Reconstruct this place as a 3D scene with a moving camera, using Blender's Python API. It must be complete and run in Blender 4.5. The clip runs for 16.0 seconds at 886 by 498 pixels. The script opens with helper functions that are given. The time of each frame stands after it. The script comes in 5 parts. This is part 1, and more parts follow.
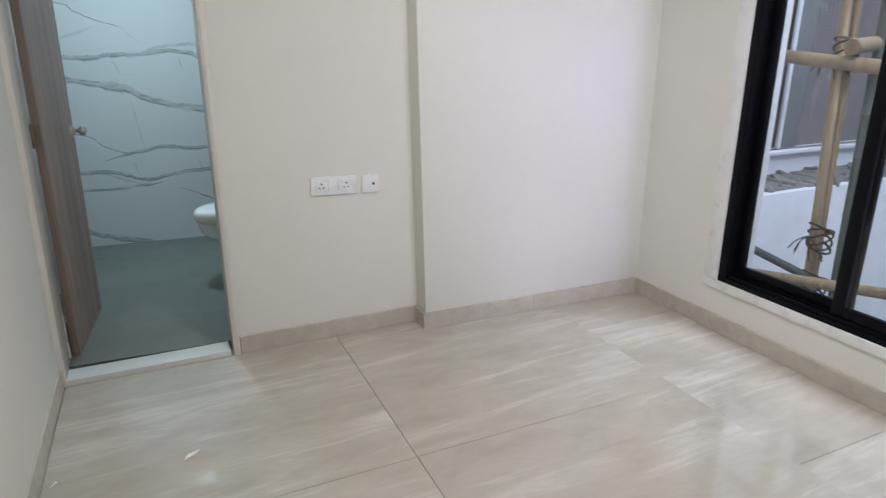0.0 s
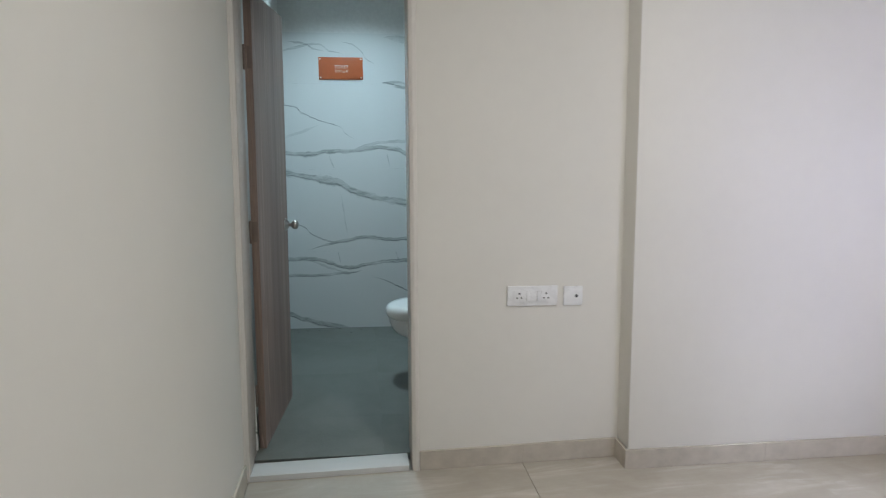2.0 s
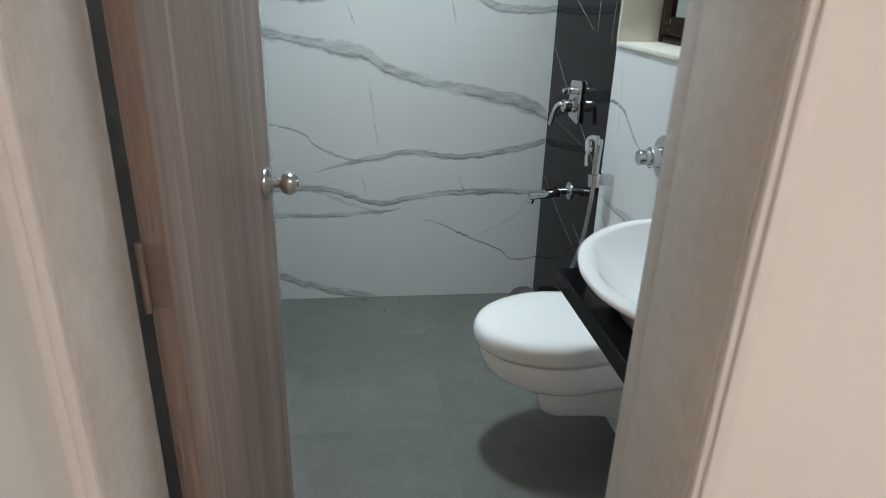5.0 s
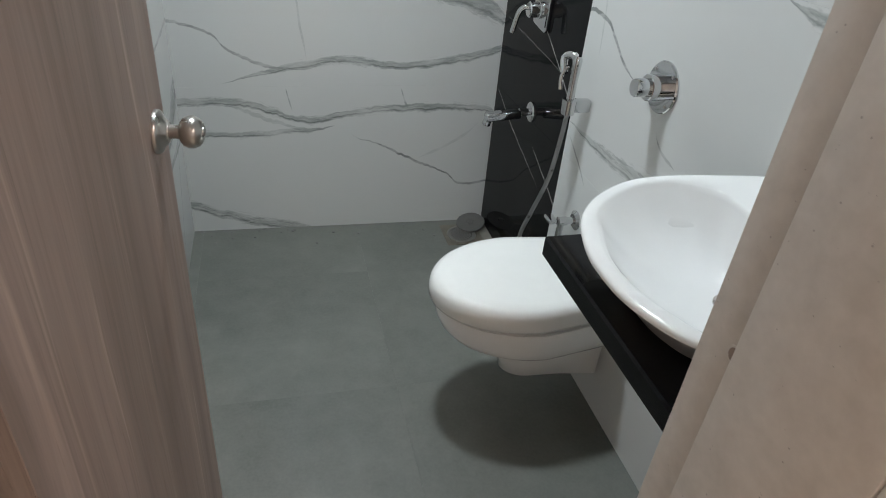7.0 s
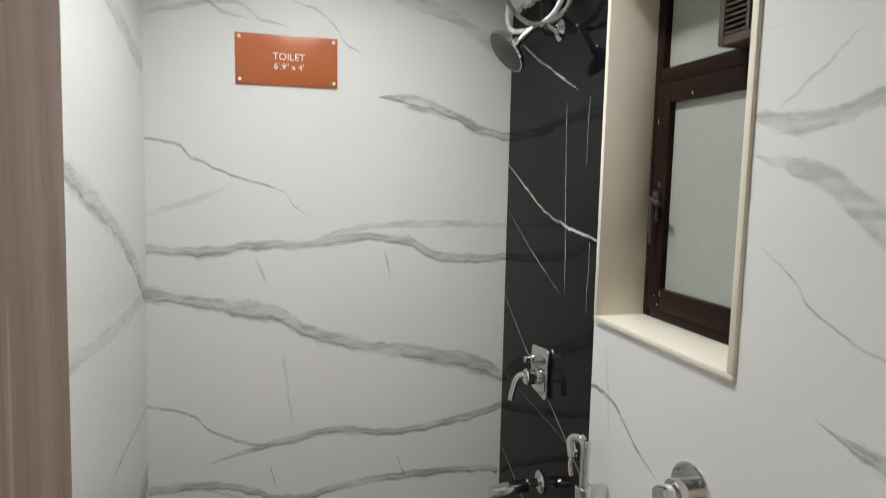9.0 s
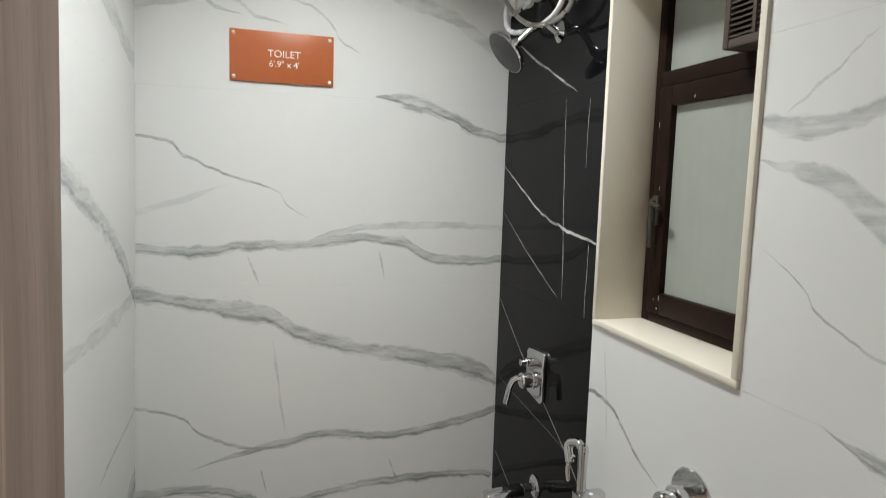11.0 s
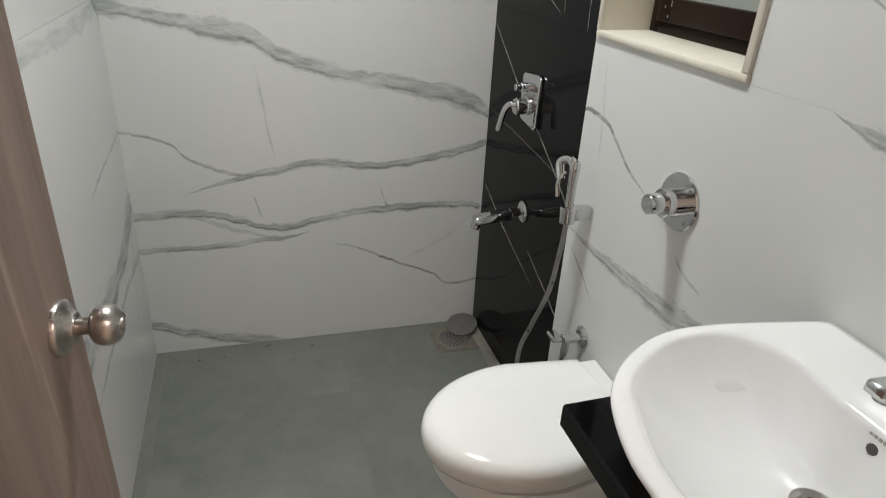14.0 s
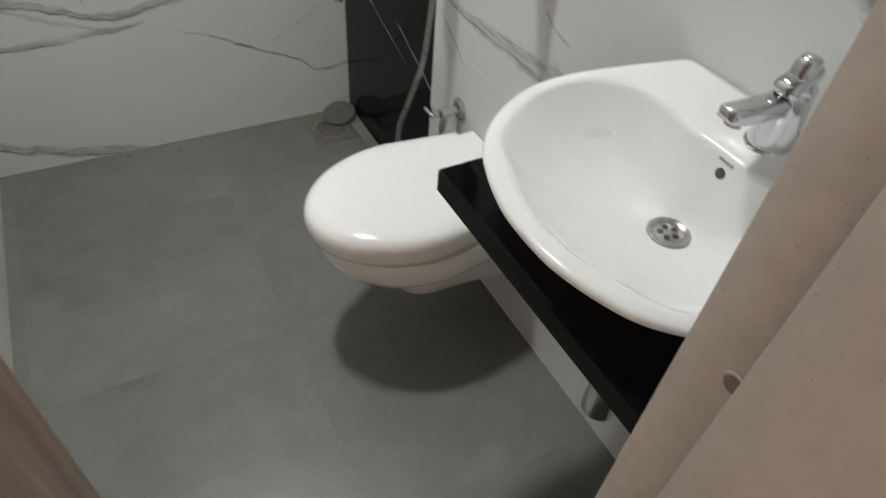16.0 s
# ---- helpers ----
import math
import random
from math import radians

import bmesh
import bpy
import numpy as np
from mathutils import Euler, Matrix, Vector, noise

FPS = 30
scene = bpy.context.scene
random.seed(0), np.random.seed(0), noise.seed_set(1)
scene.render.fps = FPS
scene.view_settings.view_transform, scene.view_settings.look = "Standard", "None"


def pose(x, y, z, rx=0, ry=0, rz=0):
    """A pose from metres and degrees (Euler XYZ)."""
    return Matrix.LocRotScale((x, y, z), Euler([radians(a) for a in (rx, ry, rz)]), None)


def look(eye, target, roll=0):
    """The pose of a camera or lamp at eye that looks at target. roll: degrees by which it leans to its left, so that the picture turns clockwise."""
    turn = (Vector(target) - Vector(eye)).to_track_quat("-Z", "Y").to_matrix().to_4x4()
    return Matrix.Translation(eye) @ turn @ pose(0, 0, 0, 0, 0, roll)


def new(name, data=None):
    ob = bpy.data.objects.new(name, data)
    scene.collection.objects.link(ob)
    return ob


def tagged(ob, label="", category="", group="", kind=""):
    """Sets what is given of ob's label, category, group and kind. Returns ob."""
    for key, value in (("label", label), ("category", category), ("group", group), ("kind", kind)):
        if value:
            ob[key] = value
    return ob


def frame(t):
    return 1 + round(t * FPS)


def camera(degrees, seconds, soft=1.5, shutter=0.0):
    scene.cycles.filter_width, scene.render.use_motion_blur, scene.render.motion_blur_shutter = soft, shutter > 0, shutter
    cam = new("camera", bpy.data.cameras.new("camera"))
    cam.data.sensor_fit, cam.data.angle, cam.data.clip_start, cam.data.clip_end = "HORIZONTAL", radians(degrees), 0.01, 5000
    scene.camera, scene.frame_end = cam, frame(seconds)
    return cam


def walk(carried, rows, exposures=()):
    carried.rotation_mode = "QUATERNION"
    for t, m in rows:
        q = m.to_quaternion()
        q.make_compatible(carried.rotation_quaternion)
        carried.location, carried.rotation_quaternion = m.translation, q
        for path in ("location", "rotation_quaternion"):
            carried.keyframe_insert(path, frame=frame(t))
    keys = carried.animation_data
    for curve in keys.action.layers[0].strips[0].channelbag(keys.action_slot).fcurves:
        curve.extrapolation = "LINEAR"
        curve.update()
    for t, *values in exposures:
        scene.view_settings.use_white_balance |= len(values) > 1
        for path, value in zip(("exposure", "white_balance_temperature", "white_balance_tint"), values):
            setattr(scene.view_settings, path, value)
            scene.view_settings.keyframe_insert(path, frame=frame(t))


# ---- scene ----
cam = camera(70.9, 16.0, soft=1.0, shutter=0.3)
PATH = [
    (0, (0.520, -2.849, 1.393), (1.308, -1.117, 0.778), -0.2),
    (0.5, (0.506, -2.803, 1.432), (1.122, -0.986, 0.869), -0.6),
    (1, (0.512, -2.790, 1.437), (0.940, -0.903, 0.931), -1.3),
    (1.5, (0.545, -2.747, 1.442), (0.973, -0.856, 0.952), 0.1),
    (2, (0.524, -2.536, 1.448), (0.783, -0.584, 1.096), -0.3),
    (2.5, (0.518, -2.259, 1.447), (0.698, -0.313, 1.022), -1.3),
    (3, (0.554, -1.976, 1.452), (0.535, -0.011, 1.082), -0.3),
    (3.5, (0.518, -1.620, 1.420), (0.428, 0.338, 1.024), -0.7),
    (3.7, (0.475, -1.473, 1.407), (0.495, 0.470, 0.932), -0.7),
    (5.8, (0.302, -0.241, 1.409), (0.692, 1.512, 0.529), 3.3),
    (6, (0.299, -0.223, 1.402), (0.740, 1.506, 0.498), 4.1),
    (6.5, (0.305, -0.218, 1.404), (0.754, 1.493, 0.471), 4.1),
    (7, (0.308, -0.196, 1.396), (0.797, 1.412, 0.311), 5.1),
    (7.5, (0.361, -0.066, 1.383), (0.802, 1.584, 0.341), 3.1),
    (8, (0.387, -0.004, 1.428), (0.877, 1.786, 0.683), 2.8),
    (8.5, (0.392, 0.026, 1.518), (0.902, 1.898, 1.036), 1.5),
    (9, (0.382, 0.015, 1.574), (0.893, 1.936, 1.353), 1.1),
    (9.2, (0.370, 0.008, 1.610), (0.879, 1.930, 1.451), 1.4),
    (9.7, (0.364, 0.012, 1.638), (0.878, 1.932, 1.590), 1.5),
    (10.6, (0.362, 0.034, 1.600), (0.897, 1.942, 1.490), 1.7),
    (11.3, (0.359, 0.048, 1.550), (0.918, 1.944, 1.243), 1.9),
    (11.5, (0.354, 0.052, 1.536), (0.923, 1.935, 1.176), 2.2),
    (12, (0.356, 0.052, 1.515), (0.917, 1.921, 1.078), 2.1),
    (12.5, (0.345, 0.049, 1.490), (0.929, 1.880, 0.938), 2.5),
    (13, (0.351, 0.055, 1.461), (0.928, 1.826, 0.731), 2.7),
    (13.5, (0.353, 0.056, 1.448), (0.922, 1.798, 0.647), 2.8),
    (14, (0.367, 0.061, 1.431), (0.915, 1.755, 0.520), 2.9),
    (14.5, (0.357, 0.050, 1.415), (0.933, 1.674, 0.400), 3.7),
    (15, (0.355, 0.037, 1.410), (0.925, 1.614, 0.320), 3.9),
    (15.5, (0.363, 0.034, 1.402), (0.959, 1.501, 0.180), 4.8),
    (16, (0.402, 0.064, 1.375), (1.148, 1.264, -0.040), 5.2),
]
EXPOSURES = [(0.0, 0.13, 6150, 11), (1.5, -0.04, 6200, 10), (2.5, 0.0, 6250, 11), (3.7, 0.16, 6250, 13), (5.8, 0.47, 7400, 24), (7.0, 0.46, 7450, 25), (7.5, 0.42, 7750, 25), (8.5, 0.46, 8400, 30), (9.2, 0.44, 8400, 30), (11.5, 0.46, 8350, 29), (12.5, 0.58, 8300, 29), (13.0, 0.68, 8300, 30), (13.5, 0.58, 8300, 30), (14.5, 0.41, 8300, 29), (15.5, 0.35, 8300, 29), (16.0, 0.38, 8200, 28)]
walk(cam, [(t, look(e, g, r)) for t, e, g, r in PATH], EXPOSURES)

# ---- light ----
world = bpy.data.worlds.new("overcast_sky")
scene.world = world
world.use_nodes = True
wt = world.node_tree
sky = wt.nodes.new("ShaderNodeTexSky")
sky.sky_type, sky.sun_disc = "NISHITA", False
sky.sun_elevation, sky.sun_rotation = radians(50), radians(60)
wt.links.new(sky.outputs[0], wt.nodes["Background"].inputs[0])
wt.nodes["Background"].inputs[1].default_value = 0.12


def lamp(name, kind, m, watts, colour, size, size_y=None):
    d = bpy.data.lights.new(name, kind)
    d.energy, d.color = watts, colour
    if kind == "AREA":
        d.size = size
        if size_y:
            d.shape, d.size_y = "RECTANGLE", size_y
        else:
            d.shape = "DISK"
    elif kind == "SUN":
        d.angle = size
    else:
        d.shadow_soft_size = size
    ob = new(name, d)
    ob.matrix_world = m
    return ob


lamp("sun", "SUN", look((1.5, -5, 9), (4.4, -1.0, 0)), 0.9, (1.0, 0.97, 0.93), radians(12))
# Area lamp added out of view to help the sky brighten the facade.
lamp("facade_sky_fill", "AREA", look((4.6, -2.6, 4.6), (5.4, 1.0, 0.4)), 150, (0.78, 0.85, 1.0), 2.2, 0.6)
# Broad cool fill added in the unseen rear wall, lighting the door wall.
rear = lamp("rear_daylight_fill", "AREA", pose(2.43, -4.38, 1.15, 90, 0, 0), 3.2, (0.84, 0.84, 1.0), 0.8, 2.1)
rear.data.spread = radians(50)
# Narrow unseen lamp added to throw a lavender band on the stepped wall.
strip = lamp("rear_band_light", "AREA", pose(2.82, -6.2, 1.25, 90, 0, 0), 2.3, (0.62, 0.62, 1.0), 0.07, 2.1)
strip.data.spread = radians(26)
# Unseen fill added at the west wall to brighten the walls across from it.
lamp("west_wall_fill", "AREA", look((0.085, -1.75, 2.3), (1.6, -1.2, 1.0)), 8.0, (1.0, 0.97, 0.915), 0.05, 1.2)
# Unseen overhead fill added to even out the bedroom floor and upper walls.
lamp("bedroom_fill_lamp", "AREA", pose(1.60, -1.80, 2.745), 24.0, (1.0, 0.975, 0.925), 0.16).data.spread = radians(160)
lamp("bathroom_ceiling_lamp", "AREA", pose(0.52, 1.33, 2.665), 11.2, (0.745, 1.0, 1.12), 0.20).data.spread = radians(121)

# ---- materials ----


class Mat:
    """A node material with a few shorthands."""

    def __init__(self, name, rough=0.5, metal=0.0, base=(0.5, 0.5, 0.5)):
        self.m = bpy.data.materials.new(name)
        self.m.use_nodes = True
        self.t = self.m.node_tree
        self.b = self.t.nodes["Principled BSDF"]
        self.set("Base Color", (*base, 1))
        self.set("Roughness", rough)
        self.set("Metallic", metal)

    def set(self, socket, v):
        if isinstance(v, bpy.types.NodeSocket):
            self.t.links.new(v, self.b.inputs[socket])
        else:
            self.b.inputs[socket].default_value = v
        return self

    def node(self, kind):
        return self.t.nodes.new(kind)

    def plug(self, v, socket):
        if isinstance(v, bpy.types.NodeSocket):
            self.t.links.new(v, socket)
        else:
            socket.default_value = v

    def math(self, op, a, b=0.0, c=0.0, clamp=False):
        n = self.node("ShaderNodeMath")
        n.operation, n.use_clamp = op, clamp
        for i, v in enumerate((a, b, c)):
            self.plug(v, n.inputs[i])
        return n.outputs[0]

    def place(self):
        return self.node("ShaderNodeNewGeometry").outputs["Position"]

    def xyz(self, v):
        n = self.node("ShaderNodeSeparateXYZ")
        self.plug(v, n.inputs[0])
        return n.outputs

    def stretch(self, v, scale, shift=None):
        n = self.node("ShaderNodeMapping")
        self.plug(v, n.inputs[0])
        n.inputs["Scale"].default_value = scale
        if shift is not None:
            self.plug(shift, n.inputs["Location"])
        return n.outputs[0]

    def noise(self, v, scale, detail=4.0, rough=0.55, distort=0.0):
        n = self.node("ShaderNodeTexNoise")
        self.plug(v, n.inputs["Vector"])
        n.inputs["Scale"].default_value, n.inputs["Detail"].default_value = scale, detail
        n.inputs["Roughness"].default_value, n.inputs["Distortion"].default_value = rough, distort
        return n.outputs[0]

    def span(self, v, a, b, c=0.0, d=1.0, smooth=False):
        n = self.node("ShaderNodeMapRange")
        n.interpolation_type = "SMOOTHSTEP" if smooth else "LINEAR"
        for i, x in enumerate((v, a, b, c, d)):
            self.plug(x, n.inputs[i])
        return n.outputs[0]

    def mix(self, f, a, b, how="MIX"):
        n = self.node("ShaderNodeMix")
        n.data_type, n.blend_type = "RGBA", how
        self.plug(f, n.inputs[0])
        for s, v in ((6, a), (7, b)):
            self.plug(v if isinstance(v, bpy.types.NodeSocket) else (*v, 1), n.inputs[s])
        return n.outputs[2]

    def bump(self, h, strength=0.2, dist=0.002):
        n = self.node("ShaderNodeBump")
        n.inputs["Strength"].default_value, n.inputs["Distance"].default_value = strength, dist
        self.plug(h, n.inputs["Height"])
        self.set("Normal", n.outputs[0])
        return self

    def pick(self):
        return self.node("ShaderNodeObjectInfo").outputs["Random"]


def plain(name, base, rough=0.5, metal=0.0, vary=0.06, grain=30.0, bump=0.0, **more):
    k = Mat(name, rough, metal, base)
    n = k.noise(k.place(), grain)
    big = k.noise(k.place(), grain * 0.08, 3)
    f = k.math("ADD", k.math("MULTIPLY", n, 0.5), k.math("MULTIPLY", big, 0.5))
    lo, hi = [c * (1 - vary) for c in base], [min(1, c * (1 + vary)) for c in base]
    k.set("Base Color", k.mix(k.span(f, 0.3, 0.7), lo, hi))
    k.set("Roughness", k.span(n, 0.3, 0.7, max(0.0, rough - 0.05), rough + 0.05))
    if bump:
        k.bump(n, bump)
    for s, v in more.items():
        k.set(s.replace("_", " "), v)
    return k.m


def wall_paint(name, base):
    k = Mat(name, 0.62, 0, base)
    p = k.place()
    roll, patch, fine = k.noise(p, 140, 3), k.noise(p, 1.3, 3), k.noise(p, 18, 4)
    f = k.math("ADD", k.math("MULTIPLY", patch, 0.7), k.math("MULTIPLY", fine, 0.3))
    k.set("Base Color", k.mix(k.span(f, 0.35, 0.65), [c * 0.955 for c in base], base))
    k.set("Roughness", k.span(fine, 0.3, 0.7, 0.5, 0.66))
    k.set("Specular IOR Level", 0.35)
    k.bump(k.math("ADD", roll, k.math("MULTIPLY", patch, 3)), 0.10, 0.0012)
    return k.m


def wood(name, dark, light, rough=0.42):
    """Laminate with a tall grain that runs up the board."""
    k = Mat(name, rough)
    p = k.place()
    warp = k.noise(k.stretch(p, (1.5, 1.5, 0.5)), 2.0, 2)
    along = k.node("ShaderNodeVectorMath")
    k.plug(p, along.inputs[0])
    k.plug(k.math("MULTIPLY", warp, 0.07), along.inputs[1])
    v = along.outputs[0]
    wide = k.noise(k.stretch(v, (11, 11, 0.35)), 1.6, 4, 0.6, 0.6)
    fine = k.noise(k.stretch(v, (90, 90, 1.6)), 2.0, 5, 0.65)
    pale = k.span(k.noise(k.stretch(v, (26, 26, 0.55)), 1.7, 3, 0.5, 0.8), 0.60, 0.72, smooth=True)
    f = k.math("ADD", k.math("MULTIPLY", wide, 0.65), k.math("MULTIPLY", fine, 0.35))
    c = k.mix(k.span(f, 0.34, 0.66), dark, light)
    c = k.mix(k.math("MULTIPLY", pale, 0.6), c, [min(1, x * 1.35) for x in light])
    c = k.mix(k.span(k.noise(k.stretch(v, (150, 150, 1.1)), 2.0, 4, 0.6), 0.58, 0.70, 0, 0.45), c, [x * 0.7 for x in dark])
    k.set("Base Color", c)
    k.set("Roughness", k.span(fine, 0.3, 0.7, rough - 0.07, rough + 0.08))
    k.bump(fine, 0.08, 0.0006)
    return k.m


def streaked_tile(name):
    """Polished beige floor tile with streaks along x."""
    k = Mat(name, 0.1)
    p = k.place()
    r = k.pick()
    v = k.stretch(p, (1, 1, 1), None)
    shift = k.node("ShaderNodeCombineXYZ")
    k.plug(k.math("MULTIPLY", r, 37.0), shift.inputs[0])
    k.plug(k.math("MULTIPLY", r, 11.0), shift.inputs[1])
    add = k.node("ShaderNodeVectorMath")
    k.plug(v, add.inputs[0])
    k.plug(shift.outputs[0], add.inputs[1])
    v = add.outputs[0]
    tilt = k.node("ShaderNodeVectorRotate")
    tilt.rotation_type = "Z_AXIS"
    k.plug(v, tilt.inputs[0])
    tilt.inputs["Angle"].default_value = radians(-1.5)
    v = tilt.outputs[0]
    broad = k.noise(k.stretch(v, (0.9, 3.4, 1)), 1.1, 5, 0.58, 0.7)
    thin = k.noise(k.stretch(v, (1.0, 8, 1)), 1.1, 8, 0.66, 1.3)
    fine = k.noise(k.stretch(v, (14, 60, 1)), 2.0, 4, 0.6)
    cloud = k.noise(k.stretch(v, (0.7, 1.3, 1)), 4.5, 6, 0.65, 0.6)
    f = k.math("ADD", k.math("MULTIPLY", broad, 0.35), k.math("MULTIPLY", thin, 0.20))
    f = k.math("ADD", f, k.math("MULTIPLY", cloud, 0.45))
    c = k.mix(k.span(f, 0.30, 0.70), (0.40, 0.357, 0.295), (0.58, 0.537, 0.465))
    white = k.span(k.math("ADD", k.math("MULTIPLY", broad, 0.45), k.math("MULTIPLY", thin, 0.55)), 0.50, 0.66, smooth=True)
    c = k.mix(k.math("MULTIPLY", white, 0.45), c, (0.76, 0.74, 0.69))
    dark = k.span(thin, 0.36, 0.28, smooth=True)
    c = k.mix(k.math("MULTIPLY", dark, 0.5), c, (0.43, 0.375, 0.31))
    c = k.mix(k.span(fine, 0.35, 0.65, 0, 0.06), c, (0.34, 0.29, 0.23))
    k.set("Base Color", c)
    k.set("Roughness", k.span(cloud, 0.3, 0.7, 0.02, 0.06))
    k.set("Specular IOR Level", 0.75)
    k.bump(k.noise(v, 2.2, 2), 0.05, 0.002)
    return k.m


def grey_floor_tile(name):
    k = Mat(name, 0.4)
    p = k.place()
    r = k.pick()
    off = k.node("ShaderNodeVectorMath")
    k.plug(p, off.inputs[0])
    k.plug(k.math("MULTIPLY", r, 23.0), off.inputs[1])
    v = off.outputs[0]
    cloud, blot, fine = k.noise(v, 2.3, 5, 0.6, 0.4), k.noise(v, 9, 5, 0.65), k.noise(v, 120, 3)
    f = k.math("ADD", k.math("MULTIPLY", cloud, 0.55), k.math("MULTIPLY", blot, 0.45))
    c = k.mix(k.span(f, 0.33, 0.68), (0.105, 0.113, 0.099), (0.186, 0.192, 0.172))
    c = k.mix(k.span(fine, 0.3, 0.75, 0, 0.25), c, (0.22, 0.225, 0.205))
    k.set("Base Color", c)
    k.set("Roughness", k.span(blot, 0.3, 0.7, 0.30, 0.46))
    k.bump(fine, 0.06, 0.0006)
    return k.m


class Veined:
    """Slab with veins. A vein is a curve of height over the run of the wall, given by a few points in metres."""

    def __init__(self, name, base, run, rough=0.12, cloud=0.03):
        self.k = k = Mat(name, rough, 0, base)
        p = k.place()
        s = k.xyz(p)
        self.u0, self.v0 = s[run], s[2]
        q = k.stretch(p, (1, 1, 0.22))
        w1, w2, w3 = k.noise(q, 5.0, 2), k.noise(q, 17, 3), k.noise(q, 70, 3)
        wob = k.math("ADD", k.math("MULTIPLY", k.math("SUBTRACT", w1, 0.5), 0.022), k.math("MULTIPLY", k.math("SUBTRACT", w2, 0.5), 0.022))
        wob = k.math("ADD", wob, k.math("MULTIPLY", k.math("SUBTRACT", w3, 0.5), 0.004))
        self.v = k.math("ADD", self.v0, wob)
        self.u = k.math("ADD", self.u0, wob)
        self.thick = k.span(w1, 0.3, 0.7, 0.65, 1.35)
        self.fade = k.span(k.noise(k.stretch(p, (0.5, 0.5, 2.6)), 16, 5, 0.65, 0.5), 0.36, 0.60, 0.30, 1.0)
        big = k.noise(p, 1.7, 4)
        self.c = k.mix(k.span(big, 0.3, 0.7), [x * (1 - cloud) for x in base], base)

    def vein(self, points, width, colour, strength=0.8, ends=(8, 8), upright=False, core=0.0):
        k = self.k
        a, b = (self.v, self.u) if upright else (self.u, self.v)
        lo, hi = points[0][0], points[-1][0]
        ys = [q[1] for q in points]
        y0, y1 = min(ys) - 0.01, max(ys) + 0.01
        un = k.span(a, lo, hi)
        n = k.node("ShaderNodeFloatCurve")
        n.mapping.extend = "HORIZONTAL"
        pts = n.mapping.curves[0].points
        pts[0].location = (0, (points[0][1] - y0) / (y1 - y0))
        pts[1].location = (1, (points[-1][1] - y0) / (y1 - y0))
        for x, y in points[1:-1]:
            pts.new((x - lo) / (hi - lo), (y - y0) / (y1 - y0))
        n.mapping.update()
        k.plug(un, n.inputs["Value"])
        mid = k.span(n.outputs[0], 0, 1, y0, y1)
        raw = k.math("DIVIDE", k.math("SUBTRACT", a, lo), hi - lo)
        e0 = k.math("MULTIPLY", raw, ends[0], clamp=True)
        e1 = k.math("MULTIPLY", k.math("SUBTRACT", 1.0, raw), ends[1], clamp=True)
        w = k.math("MULTIPLY", k.math("MULTIPLY", e0, e1), k.math("MULTIPLY", self.thick, width * 0.62))
        w = k.math("MAXIMUM", w, 0.00001)
        d = k.math("SUBTRACT", b, mid)
        q = k.math("DIVIDE", k.math("ABSOLUTE", d), w)
        inside = k.math("GREATER_THAN", k.math("MULTIPLY", e0, e1), 0.0)
        if width > 0.012:
            strand = k.node("ShaderNodeCombineXYZ")
            k.plug(k.math("MULTIPLY", a, 7.0), strand.inputs[0])
            k.plug(k.math("MULTIPLY", d, 2.3 / width), strand.inputs[1])
            strand.inputs[2].default_value = 10 * points[0][1]
            fib = k.noise(strand.outputs[0], 1.0, 5, 0.62, 0.5)
            q = k.math("ADD", q, k.math("MULTIPLY", k.math("SUBTRACT", fib, 0.5), 1.1))
            body = k.span(fib, 0.34, 0.64, 1.0, 0.66)
        else:
            body = 1.0
        m = k.math("MULTIPLY", k.math("MULTIPLY", k.span(q, 1.10, 0.62, smooth=True), inside), body)
        self.c = k.mix(k.math("MULTIPLY", k.math("MULTIPLY", m, strength), self.fade), self.c, colour)
        if core:
            d2 = k.math("ABSOLUTE", k.math("ADD", d, k.math("MULTIPLY", w, 0.45)))
            m2 = k.math("MULTIPLY", k.span(k.math("DIVIDE", d2, w), 0.28, 0.04, smooth=True), inside)
            self.c = k.mix(k.math("MULTIPLY", k.math("MULTIPLY", m2, core), self.fade), self.c, [x * 0.45 for x in colour])
            if width > 0.012:
                hair = k.math("MULTIPLY", k.span(k.math("ABSOLUTE", k.math("SUBTRACT", fib, 0.43)), 0.035, 0.008, smooth=True), k.span(q, 1.5, 0.9, smooth=True))
                self.c = k.mix(k.math("MULTIPLY", k.math("MULTIPLY", hair, inside), core * 0.4), self.c, [x * 0.4 for x in colour])
        return self

    def done(self):
        self.k.set("Base Color", self.c)
        return self.k.m


WHITE, GREY, DARK = (0.74, 0.75, 0.735), (0.30, 0.33, 0.32), (0.13, 0.145, 0.145)


